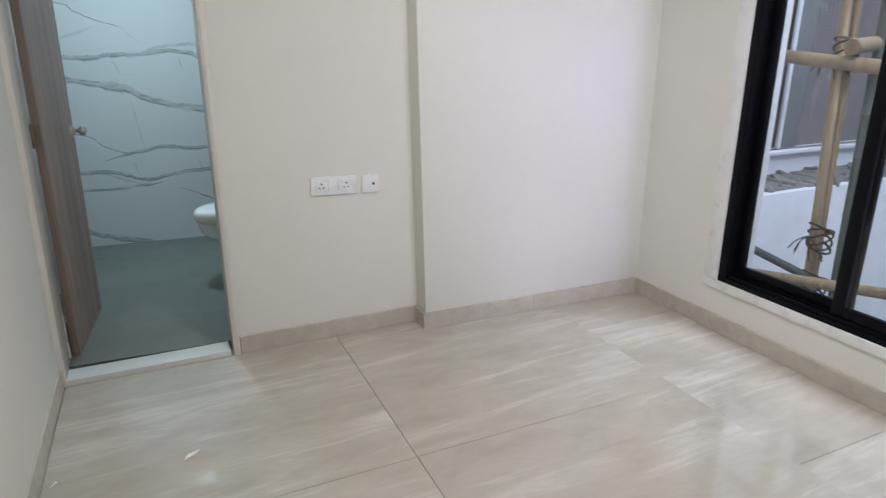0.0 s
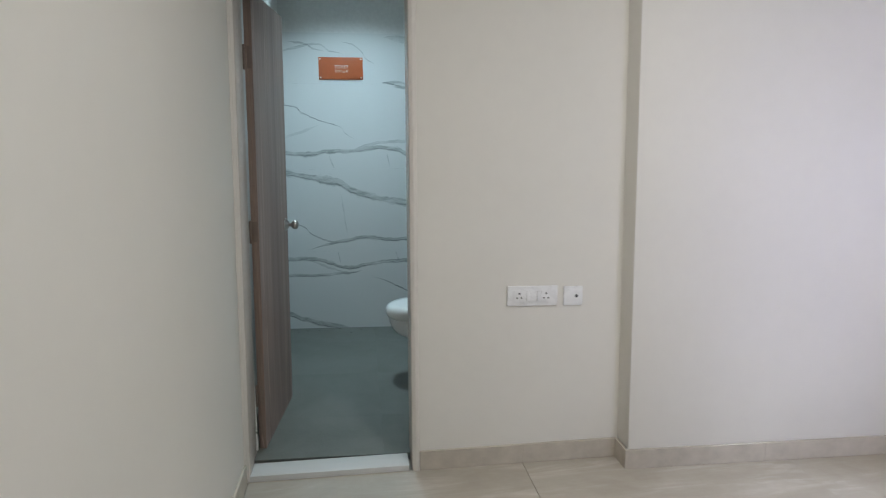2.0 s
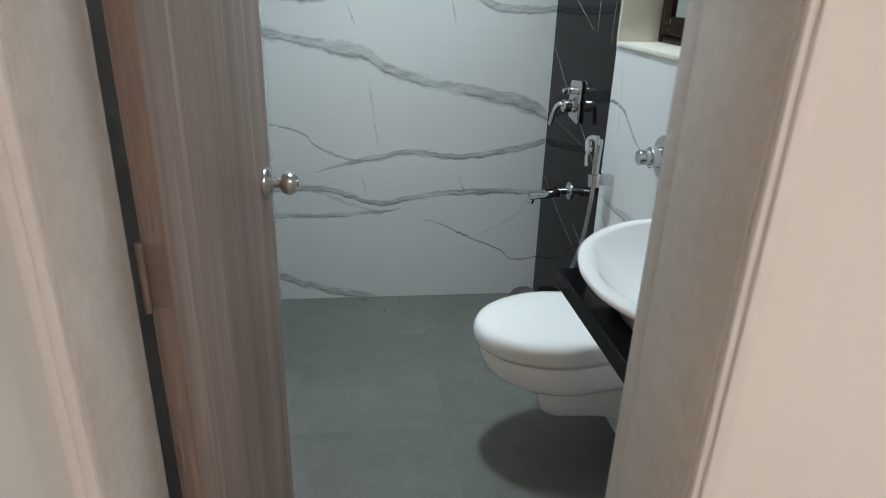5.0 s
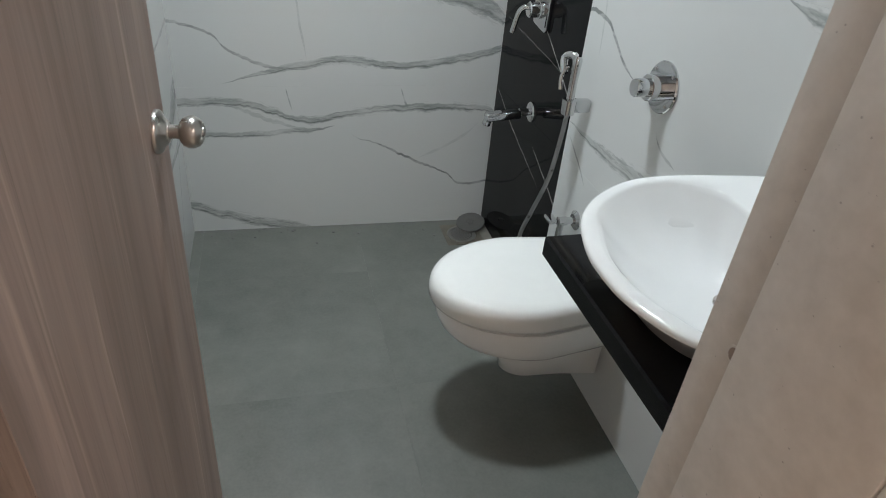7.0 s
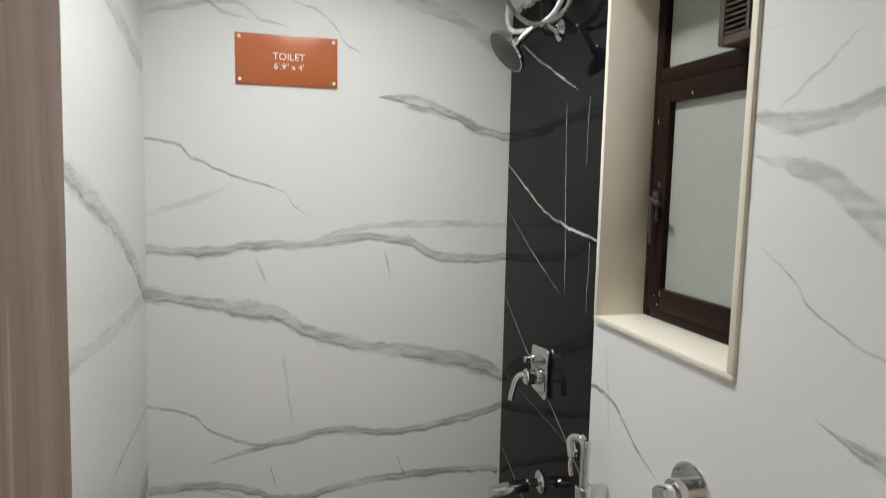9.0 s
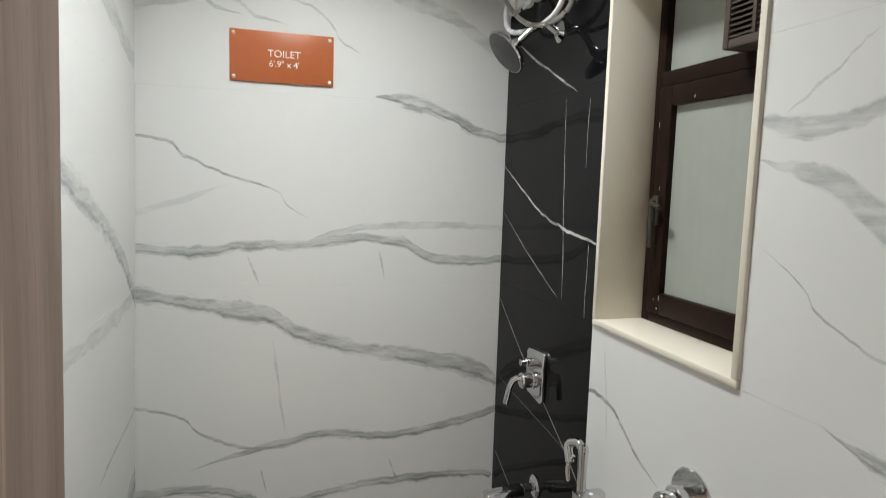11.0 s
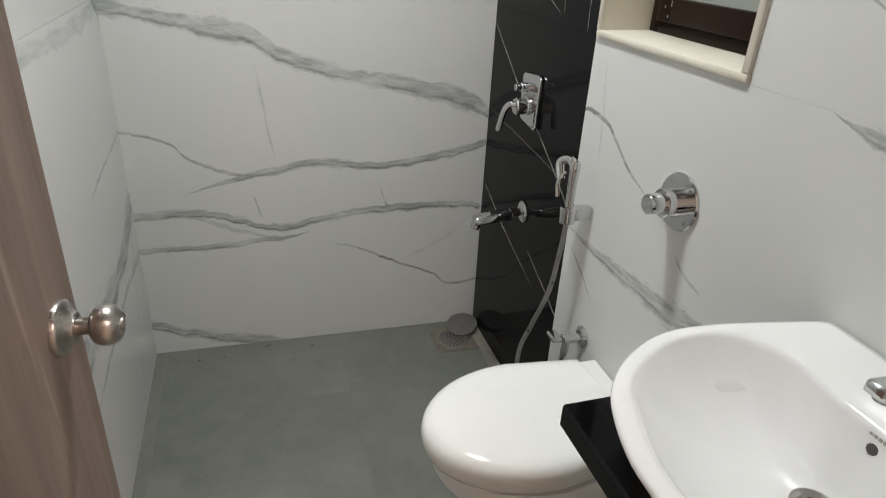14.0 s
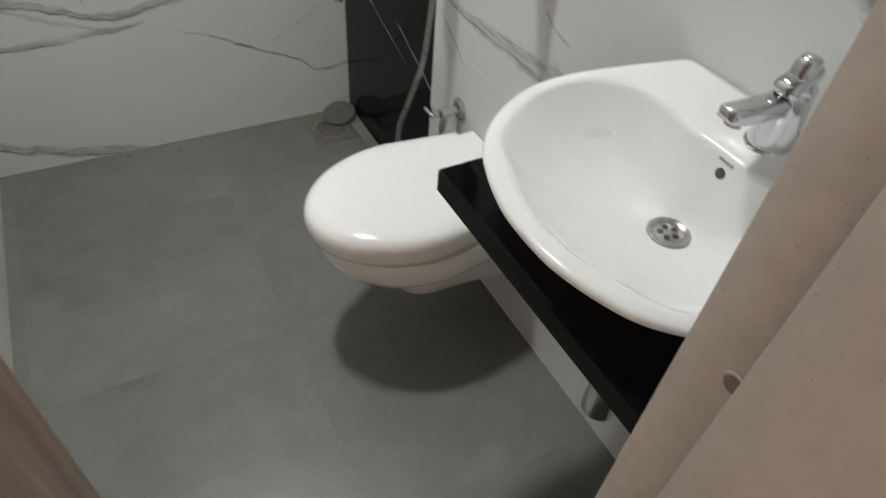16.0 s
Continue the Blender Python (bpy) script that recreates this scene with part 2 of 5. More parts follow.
def back_wall_marble():
    s = Veined("white_marble_tile_back", WHITE, 0)
    s.vein([(-0.05, 1.353), (0.19, 1.337), (0.29, 1.357), (0.43, 1.355), (0.65, 1.380), (0.80, 1.365), (0.96, 1.305), (1.16, 1.302)], 0.030, GREY, 0.8, (99, 99), core=0.5)
    s.vein([(0.50, 1.375), (0.65, 1.412), (0.84, 1.427), (1.16, 1.412)], 0.020, GREY, 0.55, (5, 99))
    s.vein([(-0.05, 1.210), (0.22, 1.160), (0.36, 1.137), (0.47, 1.067), (0.65, 1.011), (0.88, 0.966), (1.05, 0.930), (1.16, 0.862)], 0.048, GREY, 0.85, (99, 99), core=0.5)
    s.vein([(-0.05, 0.856), (0.117, 0.806), (0.158, 0.762), (0.304, 0.705), (0.40, 0.69)], 0.009, DARK, 0.6, (99, 5))
    s.vein([(0.128, 0.637), (0.30, 0.686), (0.447, 0.711), (0.576, 0.723), (0.73, 0.700), (0.93, 0.720), (1.16, 0.768)], 0.026, GREY, 0.9, (3, 99), core=0.6)
    s.vein([(0.70, 1.838), (0.83, 1.831), (0.945, 1.789), (1.065, 1.737), (1.16, 1.721)], 0.036, GREY, 0.9, (4, 99), core=0.7)
    s.vein([(0.72, 2.150), (0.917, 2.121), (1.056, 2.042), (1.16, 2.000)], 0.042, GREY, 0.5, (4, 99))
    s.vein([(-0.05, 1.672), (0.072, 1.671), (0.134, 1.628), (0.23, 1.580), (0.397, 1.521), (0.432, 1.476), (0.515, 1.449)], 0.008, DARK, 0.7, (99, 3))
    s.vein([(-0.05, 1.44), (0.131, 1.499), (0.271, 1.553)], 0.016, GREY, 0.3, (99, 3))
    s.vein([(-0.05, 2.02), (0.112, 2.073), (0.238, 2.094), (0.318, 2.060), (0.434, 2.027)], 0.014, GREY, 0.6, (99, 4))
    s.vein([(0.05, 2.11), (0.16, 2.100), (0.24, 2.060), (0.30, 2.045)], 0.012, DARK, 0.45, (4, 4))
    s.vein([(0.42, 2.12), (0.56, 2.06), (0.60, 2.00), (0.66, 1.965)], 0.006, DARK, 0.45, (4, 4))
    s.vein([(-0.05, 0.572), (0.06, 0.575), (0.176, 0.570), (0.30, 0.535), (0.439, 0.499), (0.541, 0.516), (0.669, 0.532), (0.87, 0.543), (1.16, 0.528)], 0.024, GREY, 0.85, (99, 99), core=0.7)
    s.vein([(-0.05, 0.458), (0.033, 0.453), (0.245, 0.447), (0.38, 0.455), (0.523, 0.472)], 0.018, GREY, 0.7, (99, 5), core=0.6)
    s.vein([(0.13, 0.568), (0.22, 0.532), (0.31, 0.492), (0.40, 0.462), (0.50, 0.470)], 0.014, GREY, 0.6, (4, 4))
    s.vein([(0.58, 0.435), (0.706, 0.385), (0.842, 0.317), (0.965, 0.255), (1.059, 0.203), (1.16, 0.212)], 0.009, DARK, 0.75, (4, 99))
    s.vein([(0.853, 0.327), (1.03, 0.415), (1.10, 0.48)], 0.015, GREY, 0.3, (4, 4))
    s.vein([(-0.05, 0.170), (0.117, 0.104), (0.227, 0.070), (0.343, 0.044), (0.45, 0.020)], 0.036, GREY, 0.8, (99, 5), core=0.8)
    s.vein([(0.53, 0.366), (0.625, 0.352)], 0.005, GREY, 0.7, (5, 5), upright=True)
    s.vein([(0.54, 0.806), (0.62, 0.770)], 0.005, GREY, 0.7, (5, 5), upright=True)
    s.vein([(0.72, 0.431), (1.06, 0.380)], 0.006, GREY, 0.35, (4, 4), upright=True)
    s.vein([(1.24, 0.35), (1.33, 0.31)], 0.006, GREY, 0.6, (4, 4), upright=True)
    s.vein([(1.24, 0.745), (1.34, 0.725)], 0.006, GREY, 0.6, (4, 4), upright=True)
    return s.done()


def side_wall_marble():
    s = Veined("white_marble_tile_window_side", WHITE, 1)
    s.vein([(1.105, 0.940), (1.19, 0.975), (1.255, 1.018), (1.333, 1.058), (1.42, 1.052)], 0.009, DARK, 0.75, (4, 99))
    s.vein([(0.80, 0.790), (0.873, 0.768), (1.021, 0.739), (1.182, 0.736), (1.42, 0.739)], 0.045, GREY, 0.75, (4, 1.5), core=0.7)
    s.vein([(0.20, 1.02), (0.40, 1.12), (0.60, 1.195), (0.735, 1.222)], 0.075, GREY, 0.8, (99, 2), core=0.5)
    s.vein([(0.20, 1.76), (0.55, 1.71), (0.68, 1.690), (0.755, 1.672), (0.91, 1.683)], 0.035, GREY, 0.85, (99, 30))
    s.vein([(0.20, 1.42), (0.45, 1.46), (0.66, 1.525), (0.775, 1.593), (0.91, 1.620)], 0.07, GREY, 0.75, (99, 3))
    s.vein([(0.20, 1.30), (0.64, 1.345), (0.765, 1.390), (0.79, 1.421), (0.89, 1.482)], 0.006, DARK, 0.5, (99, 5))
    s.vein([(0.70, 1.80), (0.86, 1.693)], 0.007, GREY, 0.5, (4, 4))
    s.vein([(0.89, 0.834), (0.975, 0.862), (0.990, 0.90)], 0.006, DARK, 0.55, (4, 4))
    s.vein([(1.25, 0.60), (1.30, 0.64), (1.40, 0.70)], 0.006, DARK, 0.5, (4, 4))
    s.vein([(0.30, 0.30), (0.70, 0.42), (1.10, 0.36), (1.42, 0.20)], 0.02, GREY, 0.6, (99, 99), core=0.5)
    s.vein([(0.95, 1.322), (1.21, 1.352)], 0.006, GREY, 0.3, (4, 4), upright=True)
    return s.done()


def far_side_marble():
    s = Veined("white_marble_tile_door_side", WHITE, 1, 0.06)
    s.vein([(1.20, 1.62), (1.55, 1.50), (1.85, 1.36), (2.07, 1.17)], 0.05, GREY, 0.75, (9, 99), core=0.4)
    s.vein([(1.00, 1.25), (1.60, 1.19), (2.07, 1.215)], 0.035, GREY, 0.45, (5, 99))
    s.vein([(0.90, 0.60), (1.40, 0.56), (1.80, 0.545), (1.95, 0.60), (2.07, 0.64)], 0.07, GREY, 0.8, (5, 99), core=0.4)
    s.vein([(1.30, 0.42), (1.70, 0.455), (2.07, 0.46)], 0.018, GREY, 0.6, (5, 99), core=0.4)
    s.vein([(0.05, 1.75), (0.60, 2.02)], 0.006, GREY, 0.6, (5, 5), upright=True)
    s.vein([(1.50, 2.00), (1.80, 1.96), (2.07, 1.88)], 0.05, GREY, 0.55, (5, 99))
    s.vein([(1.6, 0.82), (2.07, 0.86)], 0.010, GREY, 0.6, (5, 99))
    s.vein([(0.40, 0.9), (0.9, 1.1), (1.3, 1.0)], 0.04, GREY, 0.6, (5, 5), core=0.4)
    return s.done()


def black_marble():
    s = Veined("black_marble_tile", (0.006, 0.006, 0.007), 1, 0.05, 0.3)
    s.k.set("Specular IOR Level", 0.11)
    w = (0.62, 0.62, 0.61)
    s.vein([(1.41, 1.428), (1.50, 1.44), (1.70, 1.473), (1.90, 1.555), (2.06, 1.628)], 0.006, w, 0.9, (99, 99))
    s.vein([(1.56, 1.820), (1.76, 1.91), (1.97, 2.018)], 0.007, w, 0.8, (5, 9))
    s.vein([(1.61, 1.252), (1.82, 1.35), (2.05, 1.470)], 0.004, w, 0.6, (5, 99))
    s.vein([(1.42, 0.77), (1.51, 0.834), (1.80, 1.00), (2.06, 1.175)], 0.005, w, 0.6, (20, 99))
    s.vein([(1.50, 0.846), (2.02, 0.890)], 0.003, w, 0.3, (5, 99))
    s.vein([(1.55, 0.44), (1.80, 0.52), (2.05, 0.625)], 0.004, w, 0.6, (5, 99))
    s.vein([(1.40, 0.445), (1.65, 0.549)], 0.005, w, 0.7, (99, 5))
    s.vein([(1.75, 0.50), (1.90, 0.56)], 0.003, w, 0.5, (5, 5))
    s.vein([(1.25, 1.594), (1.815, 1.624)], 0.003, w, 0.55, (9, 9), upright=True)
    s.vein([(1.228, 1.460), (1.42, 1.457)], 0.003, w, 0.55, (9, 99), upright=True)
    s.vein([(1.62, 1.50), (1.80, 1.49)], 0.003, w, 0.35, (9, 9), upright=True)
    return s.done()


PAINT = wall_paint("cream_wall_paint", (0.80, 0.775, 0.715))
CEIL = wall_paint("white_ceiling_paint", (0.82, 0.82, 0.80))
PLASTER = plain("rough_white_plaster", (0.74, 0.74, 0.72), 0.8, vary=0.08, grain=40, bump=0.5)
FLOOR = streaked_tile("polished_beige_floor_tile")
GROUT = plain("grey_brown_grout", (0.30, 0.265, 0.225), 0.85)
# Grey that stands for the shaded outline round the rocker switches.
ROCKER_SHADE = plain("rocker_shade_grey", (0.62, 0.62, 0.60), 0.8)
GROUT_GREY = plain("grey_grout", (0.150, 0.157, 0.138), 0.5)
BFLOOR = grey_floor_tile("grey_stone_floor_tile")
M_BACK, M_SIDE, M_FAR, M_BLACK = back_wall_marble(), side_wall_marble(), far_side_marble(), black_marble()
DOOR = wood("grey_brown_door_laminate", (0.190, 0.134, 0.112), (0.390, 0.288, 0.248))
RAWWOOD = wood("raw_door_edge_wood", (0.165, 0.118, 0.094), (0.32, 0.24, 0.20), 0.65)
BEAD = plain("cream_painted_bead", (0.78, 0.74, 0.69), 0.5, vary=0.05, grain=25, bump=0.1)
CHROME = plain("chrome", (0.64, 0.65, 0.66), 0.06, 1.0, vary=0.02)
HOSESTEEL = plain("dark_ribbed_steel", (0.36, 0.36, 0.36), 0.3, 1.0, vary=0.1)
STEEL = plain("brushed_steel", (0.50, 0.47, 0.44), 0.29, 1.0, vary=0.015, grain=20)
HINGE = plain("brown_tarnished_steel", (0.22, 0.17, 0.14), 0.6, 0.2, vary=0.2)
DARKSTEEL = plain("dull_steel", (0.42, 0.41, 0.39), 0.38, 1.0, vary=0.08)
CERAMIC = plain("white_glazed_ceramic", (0.88, 0.88, 0.87), 0.09, vary=0.01)
LIDPLASTIC = plain("white_glossy_plastic", (0.86, 0.86, 0.83), 0.12, vary=0.015)
PLATE = plain("white_switch_plastic", (0.84, 0.84, 0.84), 0.28, vary=0.02)
BLACKPLASTIC = plain("black_plastic", (0.012, 0.012, 0.012), 0.4)
RUBBER = plain("grey_rubber", (0.07, 0.07, 0.068), 0.6)
ALU = plain("black_powder_coated_aluminium", (0.004, 0.004, 0.006), 0.35, vary=0.2, Specular_IOR_Level=0.12)
BROWN = plain("dark_brown_window_frame", (0.018, 0.0085, 0.006), 0.4, vary=0.35, grain=60, bump=0.04, Specular_IOR_Level=0.10)
FANBROWN = plain("brown_fan_plastic", (0.075, 0.052, 0.042), 0.45, vary=0.15)
CREAM = plain("cream_marble_reveal", (0.74, 0.69, 0.59), 0.42, vary=0.03, grain=12)
WHITESTONE = plain("white_stone_reveal", (0.80, 0.79, 0.78), 0.3, vary=0.06, grain=14)
SILLSTONE = plain("pale_threshold_stone", (0.68, 0.68, 0.66), 0.35, vary=0.03, grain=18)
SKIRT = plain("beige_skirting_tile", (0.53, 0.48, 0.41), 0.10, vary=0.18, grain=16)
GRANITE = Mat("black_granite", 0.07, 0, (0.010, 0.010, 0.011))
_n = GRANITE.noise(GRANITE.place(), 160, 3)
GRANITE.set("Base Color", GRANITE.mix(GRANITE.span(_n, 0.62, 0.75), (0.004, 0.004, 0.005), (0.009, 0.009, 0.010)))
GRANITE.set("Specular IOR Level", 0.2)
GRANITE = GRANITE.m
SIGN = plain("copper_orange_sign", (0.50, 0.125, 0.045), 0.35, vary=0.06)
SIGNWHITE = plain("white_lettering", (0.85, 0.82, 0.76), 0.5)
PAPER = plain("white_paper", (0.86, 0.86, 0.84), 0.7)
BAMBOO = wood("weathered_bamboo", (0.20, 0.14, 0.085), (0.40, 0.30, 0.20), 0.6)
TARP = plain("grey_green_netting", (0.10, 0.12, 0.12), 0.8, vary=0.2)
COIR = plain("dark_coir_rope", (0.06, 0.045, 0.035), 0.9)
FACADE = plain("weathered_white_facade", (0.74, 0.75, 0.78), 0.8, vary=0.12, grain=9, bump=0.3)
RUBBLE = plain("grey_cement_rubble", (0.20, 0.195, 0.19), 0.95, vary=0.35, grain=25, bump=0.8)
FARGLASS = plain("dull_mauve_window_glass", (0.16, 0.145, 0.15), 0.25, vary=0.2, grain=6)
MULLION = plain("grey_window_frame", (0.17, 0.18, 0.19), 0.5)


def stone_frame():
    """Beige reconstituted stone with dark specks."""
    k = Mat("speckled_beige_stone_frame", 0.26)
    p = k.place()
    n, big = k.noise(p, 45, 4), k.noise(p, 4, 3)
    c = k.mix(k.span(k.math("ADD", k.math("MULTIPLY", n, 0.5), k.math("MULTIPLY", big, 0.5)), 0.35, 0.65), (0.61, 0.55, 0.497), (0.72, 0.655, 0.597))
    vor = k.node("ShaderNodeTexVoronoi")
    k.plug(p, vor.inputs["Vector"])
    vor.inputs["Scale"].default_value = 120
    dots = k.math("MULTIPLY", k.span(vor.outputs["Distance"], 0.15, 0.10), k.math("GREATER_THAN", k.noise(p, 60, 1), 0.60))
    k.set("Base Color", k.mix(k.math("MULTIPLY", dots, 0.4), c, (0.16, 0.13, 0.11)))
    k.bump(n, 0.06, 0.0008)
    return k.m


FRAME = stone_frame()


def glass(name, tint, rough=0.0):
    k = Mat(name, rough, 0, tint)
    k.set("Transmission Weight", 1.0).set("IOR", 1.45)
    return k.m


CLEAR = glass("clear_window_glass", (0.93, 0.95, 0.96))


def frosted():
    k = Mat("dusty_frosted_glass", 0.3)
    p = k.place()
    streak = k.noise(k.stretch(p, (30, 30, 4)), 1.5, 5, 0.6)
    dust = k.noise(p, 14, 5, 0.6)
    f = k.math("ADD", k.math("MULTIPLY", streak, 0.5), k.math("MULTIPLY", dust, 0.5))
    k.set("Base Color", k.mix(k.span(f, 0.35, 0.65), (0.305, 0.335, 0.30), (0.335, 0.365, 0.325)))
    k.set("Roughness", k.span(dust, 0.3, 0.7, 0.34, 0.42))
    k.bump(streak, 0.05, 0.0006)
    return k.m


FROST = frosted()

# ---- mesh tools ----
ORIGIN = {}


def finish(me, mat, sharp=35):
    me.materials.append(mat)
    me.polygons.foreach_set("use_smooth", [True] * len(me.polygons))
    me.set_sharp_from_angle(angle=radians(sharp))
    return me


def thing(name, at, label, category, group="", kind=""):
    """An Empty at the base of a thing, for its parts."""
    ob = new(name)
    ob.empty_display_size = 0.05
    ob.location = at
    ORIGIN[ob.name] = Vector(at)
    return tagged(ob, label, category, group, kind)


def part(name, bm, mat, parent=None, label="", sharp=35):
    """Links a bmesh, made in world coordinates, as one mesh object under a thing or a part."""
    me = bpy.data.meshes.new(name)
    bmesh.ops.recalc_face_normals(bm, faces=bm.faces)
    if parent is not None:
        bmesh.ops.translate(bm, vec=-ORIGIN[parent.name], verts=bm.verts)
    bm.to_mesh(me)
    bm.free()
    ob = new(name, finish(me, mat, sharp))
    ORIGIN[ob.name] = ORIGIN[parent.name] if parent is not None else Vector()
    if parent is not None:
        ob.parent = parent
    if label:
        ob["label"] = label
    return ob


def solid(name, bm, mat, label="", category="", kind="", group=""):
    """A top-level thing of one mesh, or a piece of the setting."""
    return tagged(part(name, bm, mat), label, category, group, kind)


def box(x0, x1, y0, y1, z0, z1, bevel=0.0, bm=None, seg=2):
    out = bmesh.new() if bm is None else bm
    m = Matrix.Translation(((x0 + x1) / 2, (y0 + y1) / 2, (z0 + z1) / 2)) @ Matrix.Diagonal((x1 - x0, y1 - y0, z1 - z0, 1))
    made = bmesh.ops.create_cube(out, size=1, matrix=m)
    if bevel:
        edges = list({e for v in made["verts"] for e in v.link_edges})
        bmesh.ops.bevel(out, geom=edges, offset=bevel, segments=seg, profile=0.5, affect="EDGES")
    return out


def rod(p, q, r, r2=None, n=20, bm=None, bevel=0.0):
    """A round bar from p to q."""
    out = bmesh.new() if bm is None else bm
    p, q = Vector(p), Vector(q)
    m = Matrix.Translation((p + q) / 2) @ (q - p).to_track_quat("Z", "Y").to_matrix().to_4x4()
    made = bmesh.ops.create_cone(out, cap_ends=True, segments=n, radius1=r, radius2=r if r2 is None else r2, depth=(q - p).length, matrix=m)
    if bevel:
        rim = [e for e in {e for v in made["verts"] for e in v.link_edges} if len(e.link_faces) == 2 and any(len(f.verts) > 4 for f in e.link_faces)]
        bmesh.ops.bevel(out, geom=rim, offset=bevel, segments=3, profile=0.5, affect="EDGES")
    return out


def turned(profile, at, axis, n=32, bm=None):
    """A lathe body: profile of (distance along the axis, radius) from at."""
    out = bmesh.new() if bm is None else bm
    at, axis = Vector(at), Vector(axis).normalized()
    a = axis.orthogonal().normalized()
    b = axis.cross(a)
    rings = []
    for d, r in profile:
        c = at + axis * d
        rings.append([out.verts.new(c + (a * math.cos(2 * math.pi * i / n) + b * math.sin(2 * math.pi * i / n)) * max(r, 0.0004)) for i in range(n)])
    for lo, hi in zip(rings, rings[1:]):
        for i in range(n):
            out.faces.new((lo[i], lo[(i + 1) % n], hi[(i + 1) % n], hi[i]))
    out.faces.new(rings[0])
    out.faces.new(rings[-1])
    return out


def curve_through(points, steps=10):
    """A smooth run of places through a few points."""
    p = [Vector(q) for q in points]
    p = [p[0] * 2 - p[1]] + p + [p[-1] * 2 - p[-2]]
    out = []
    for i in range(1, len(p) - 2):
        for s in range(steps):
            t = s / steps
            a, b, c, d = p[i - 1:i + 3]
            out.append(0.5 * ((2 * b) + (c - a) * t + (2 * a - 5 * b + 4 * c - d) * t * t + (3 * b - a - 3 * c + d) * t ** 3))
    return out + [p[-2]]


def hose(points, r, n=12, steps=10, ribs=0.0, bm=None):
    """A round hose along a curve; ribs: how much its radius swells and shrinks."""
    out = bmesh.new() if bm is None else bm
    path = curve_through(points, steps)
    side = None
    rings = []
    for i, c in enumerate(path):
        t = (path[min(i + 1, len(path) - 1)] - path[max(i - 1, 0)]).normalized()
        side = t.orthogonal().normalized() if side is None else (side - t * side.dot(t)).normalized()
        up = t.cross(side)
        k = r * (1 + ribs * (1 if i % 2 else -1))
        rings.append([out.verts.new(c + (side * math.cos(2 * math.pi * j / n) + up * math.sin(2 * math.pi * j / n)) * k) for j in range(n)])
    for lo, hi in zip(rings, rings[1:]):
        for j in range(n):
            out.faces.new((lo[j], lo[(j + 1) % n], hi[(j + 1) % n], hi[j]))
    out.faces.new(rings[0])
    out.faces.new(rings[-1])
    return out


def loft(rings, bm=None, cap=(True, True)):
    out = bmesh.new() if bm is None else bm
    rows = [[out.verts.new(p) for p in ring] for ring in rings]
    n = len(rows[0])
    for lo, hi in zip(rows, rows[1:]):
        for i in range(n):
            out.faces.new((lo[i], lo[(i + 1) % n], hi[(i + 1) % n], hi[i]))
    if cap[0]:
        out.faces.new(rows[0])
    if cap[1]:
        out.faces.new(rows[-1])
    return out


def lean(bm, k, z0=1.0):
    """Out of plumb: shifts x by k for each metre above z0."""
    for v in bm.verts:
        v.co.x += k * (v.co.z - z0)
    return bm


def skew(bm):
    """Out of square: the front of the stepped wall comes forward towards the window."""
    for v in bm.verts:
        if v.co.y < 0.0:
            v.co.y -= 0.034 * (v.co.x - 1.66)
    return bm


def lettering(name, text, height, m, mat, parent):
    c = bpy.data.curves.new(name, "FONT")
    c.body, c.size, c.align_x, c.align_y, c.extrude = text, height, "CENTER", "CENTER", 0.0004
    tmp = bpy.data.objects.new(name, c)
    me = bpy.data.meshes.new_from_object(tmp)
    bpy.data.objects.remove(tmp)
    me.transform(Matrix.Translation(-ORIGIN[parent.name]) @ m)
    me.materials.clear()
    me.materials.append(mat)
    ob = new(name, me)
    ob.parent = parent
    return ob


# ---- plan (metres) ----
XR, XL, YB, ZF = 1.156, -0.022, 2.062, 0.02      # bathroom: window side, door side, back, floor
YF = 0.205                                       # bathroom face of the door wall
BED_R, BED_BACK, BED_TOP, BATH_TOP = 3.005, -4.3, 2.78, 2.70
JOG_X, JOG_Y = 1.66, -0.118
WX0 = 0.028                                      # face of the bedroom wall beside the door, a metre up
LEAN = 0.02
FALL = 0.021
TILE_TOP = 2.172
WIN = (0.908, 1.408, 1.228, 2.075)               # bathroom window: y, y, z, z
BWIN = (-2.45, -0.660, 0.226, 2.15)              # bedroom window: y, y, z, z

# ---- setting: bedroom ----
bm = box(0.0, 0.018, 0.0, YF - 0.012, 0, BED_TOP)
box(0.752, JOG_X + 0.12, 0.0, YF - 0.012, 0, BED_TOP, bm=bm)
box(0.018, 0.752, 0.0, YF - 0.012, 2.10, BED_TOP, bm=bm)
box(-0.30, 0.0, 0.0, YF - 0.012, 0, BED_TOP, bm=bm)
wall_door = solid("wall_north", bm, PAINT, "cream painted wall with an open doorway and sockets", "wall", "structure")
bm = skew(lean(box(JOG_X, BED_R + 0.3, JOG_Y, YF - 0.012, 0, BED_TOP, 0.004), -0.018, 0.3))
wall_jog = solid("wall_north_jog", bm, PAINT, "cream painted wall face that steps forward", "wall", "structure")
bm = box(-0.30, WX0, BED_BACK, -2.62, 0, BED_TOP)
box(-0.30, WX0, -1.80, -0.0015, 0, BED_TOP, bm=bm)
box(-0.30, WX0, -2.62, -1.80, 2.1, BED_TOP, bm=bm)
wall_left = solid("wall_west", lean(bm, 0.025), PAINT, "plain cream painted wall beside the bathroom door", "wall", "structure")
box_w = box(-1.5, -1.4, -3.4, -1.0, 0, BED_TOP)
wall_hall = solid("wall_hall", box_w, PAINT, "plain cream painted passage wall", "wall", "structure")
y0, y1, z0, z1 = BWIN
bm = box(BED_R, BED_R + 0.24, BED_BACK, y0, 0, BED_TOP)
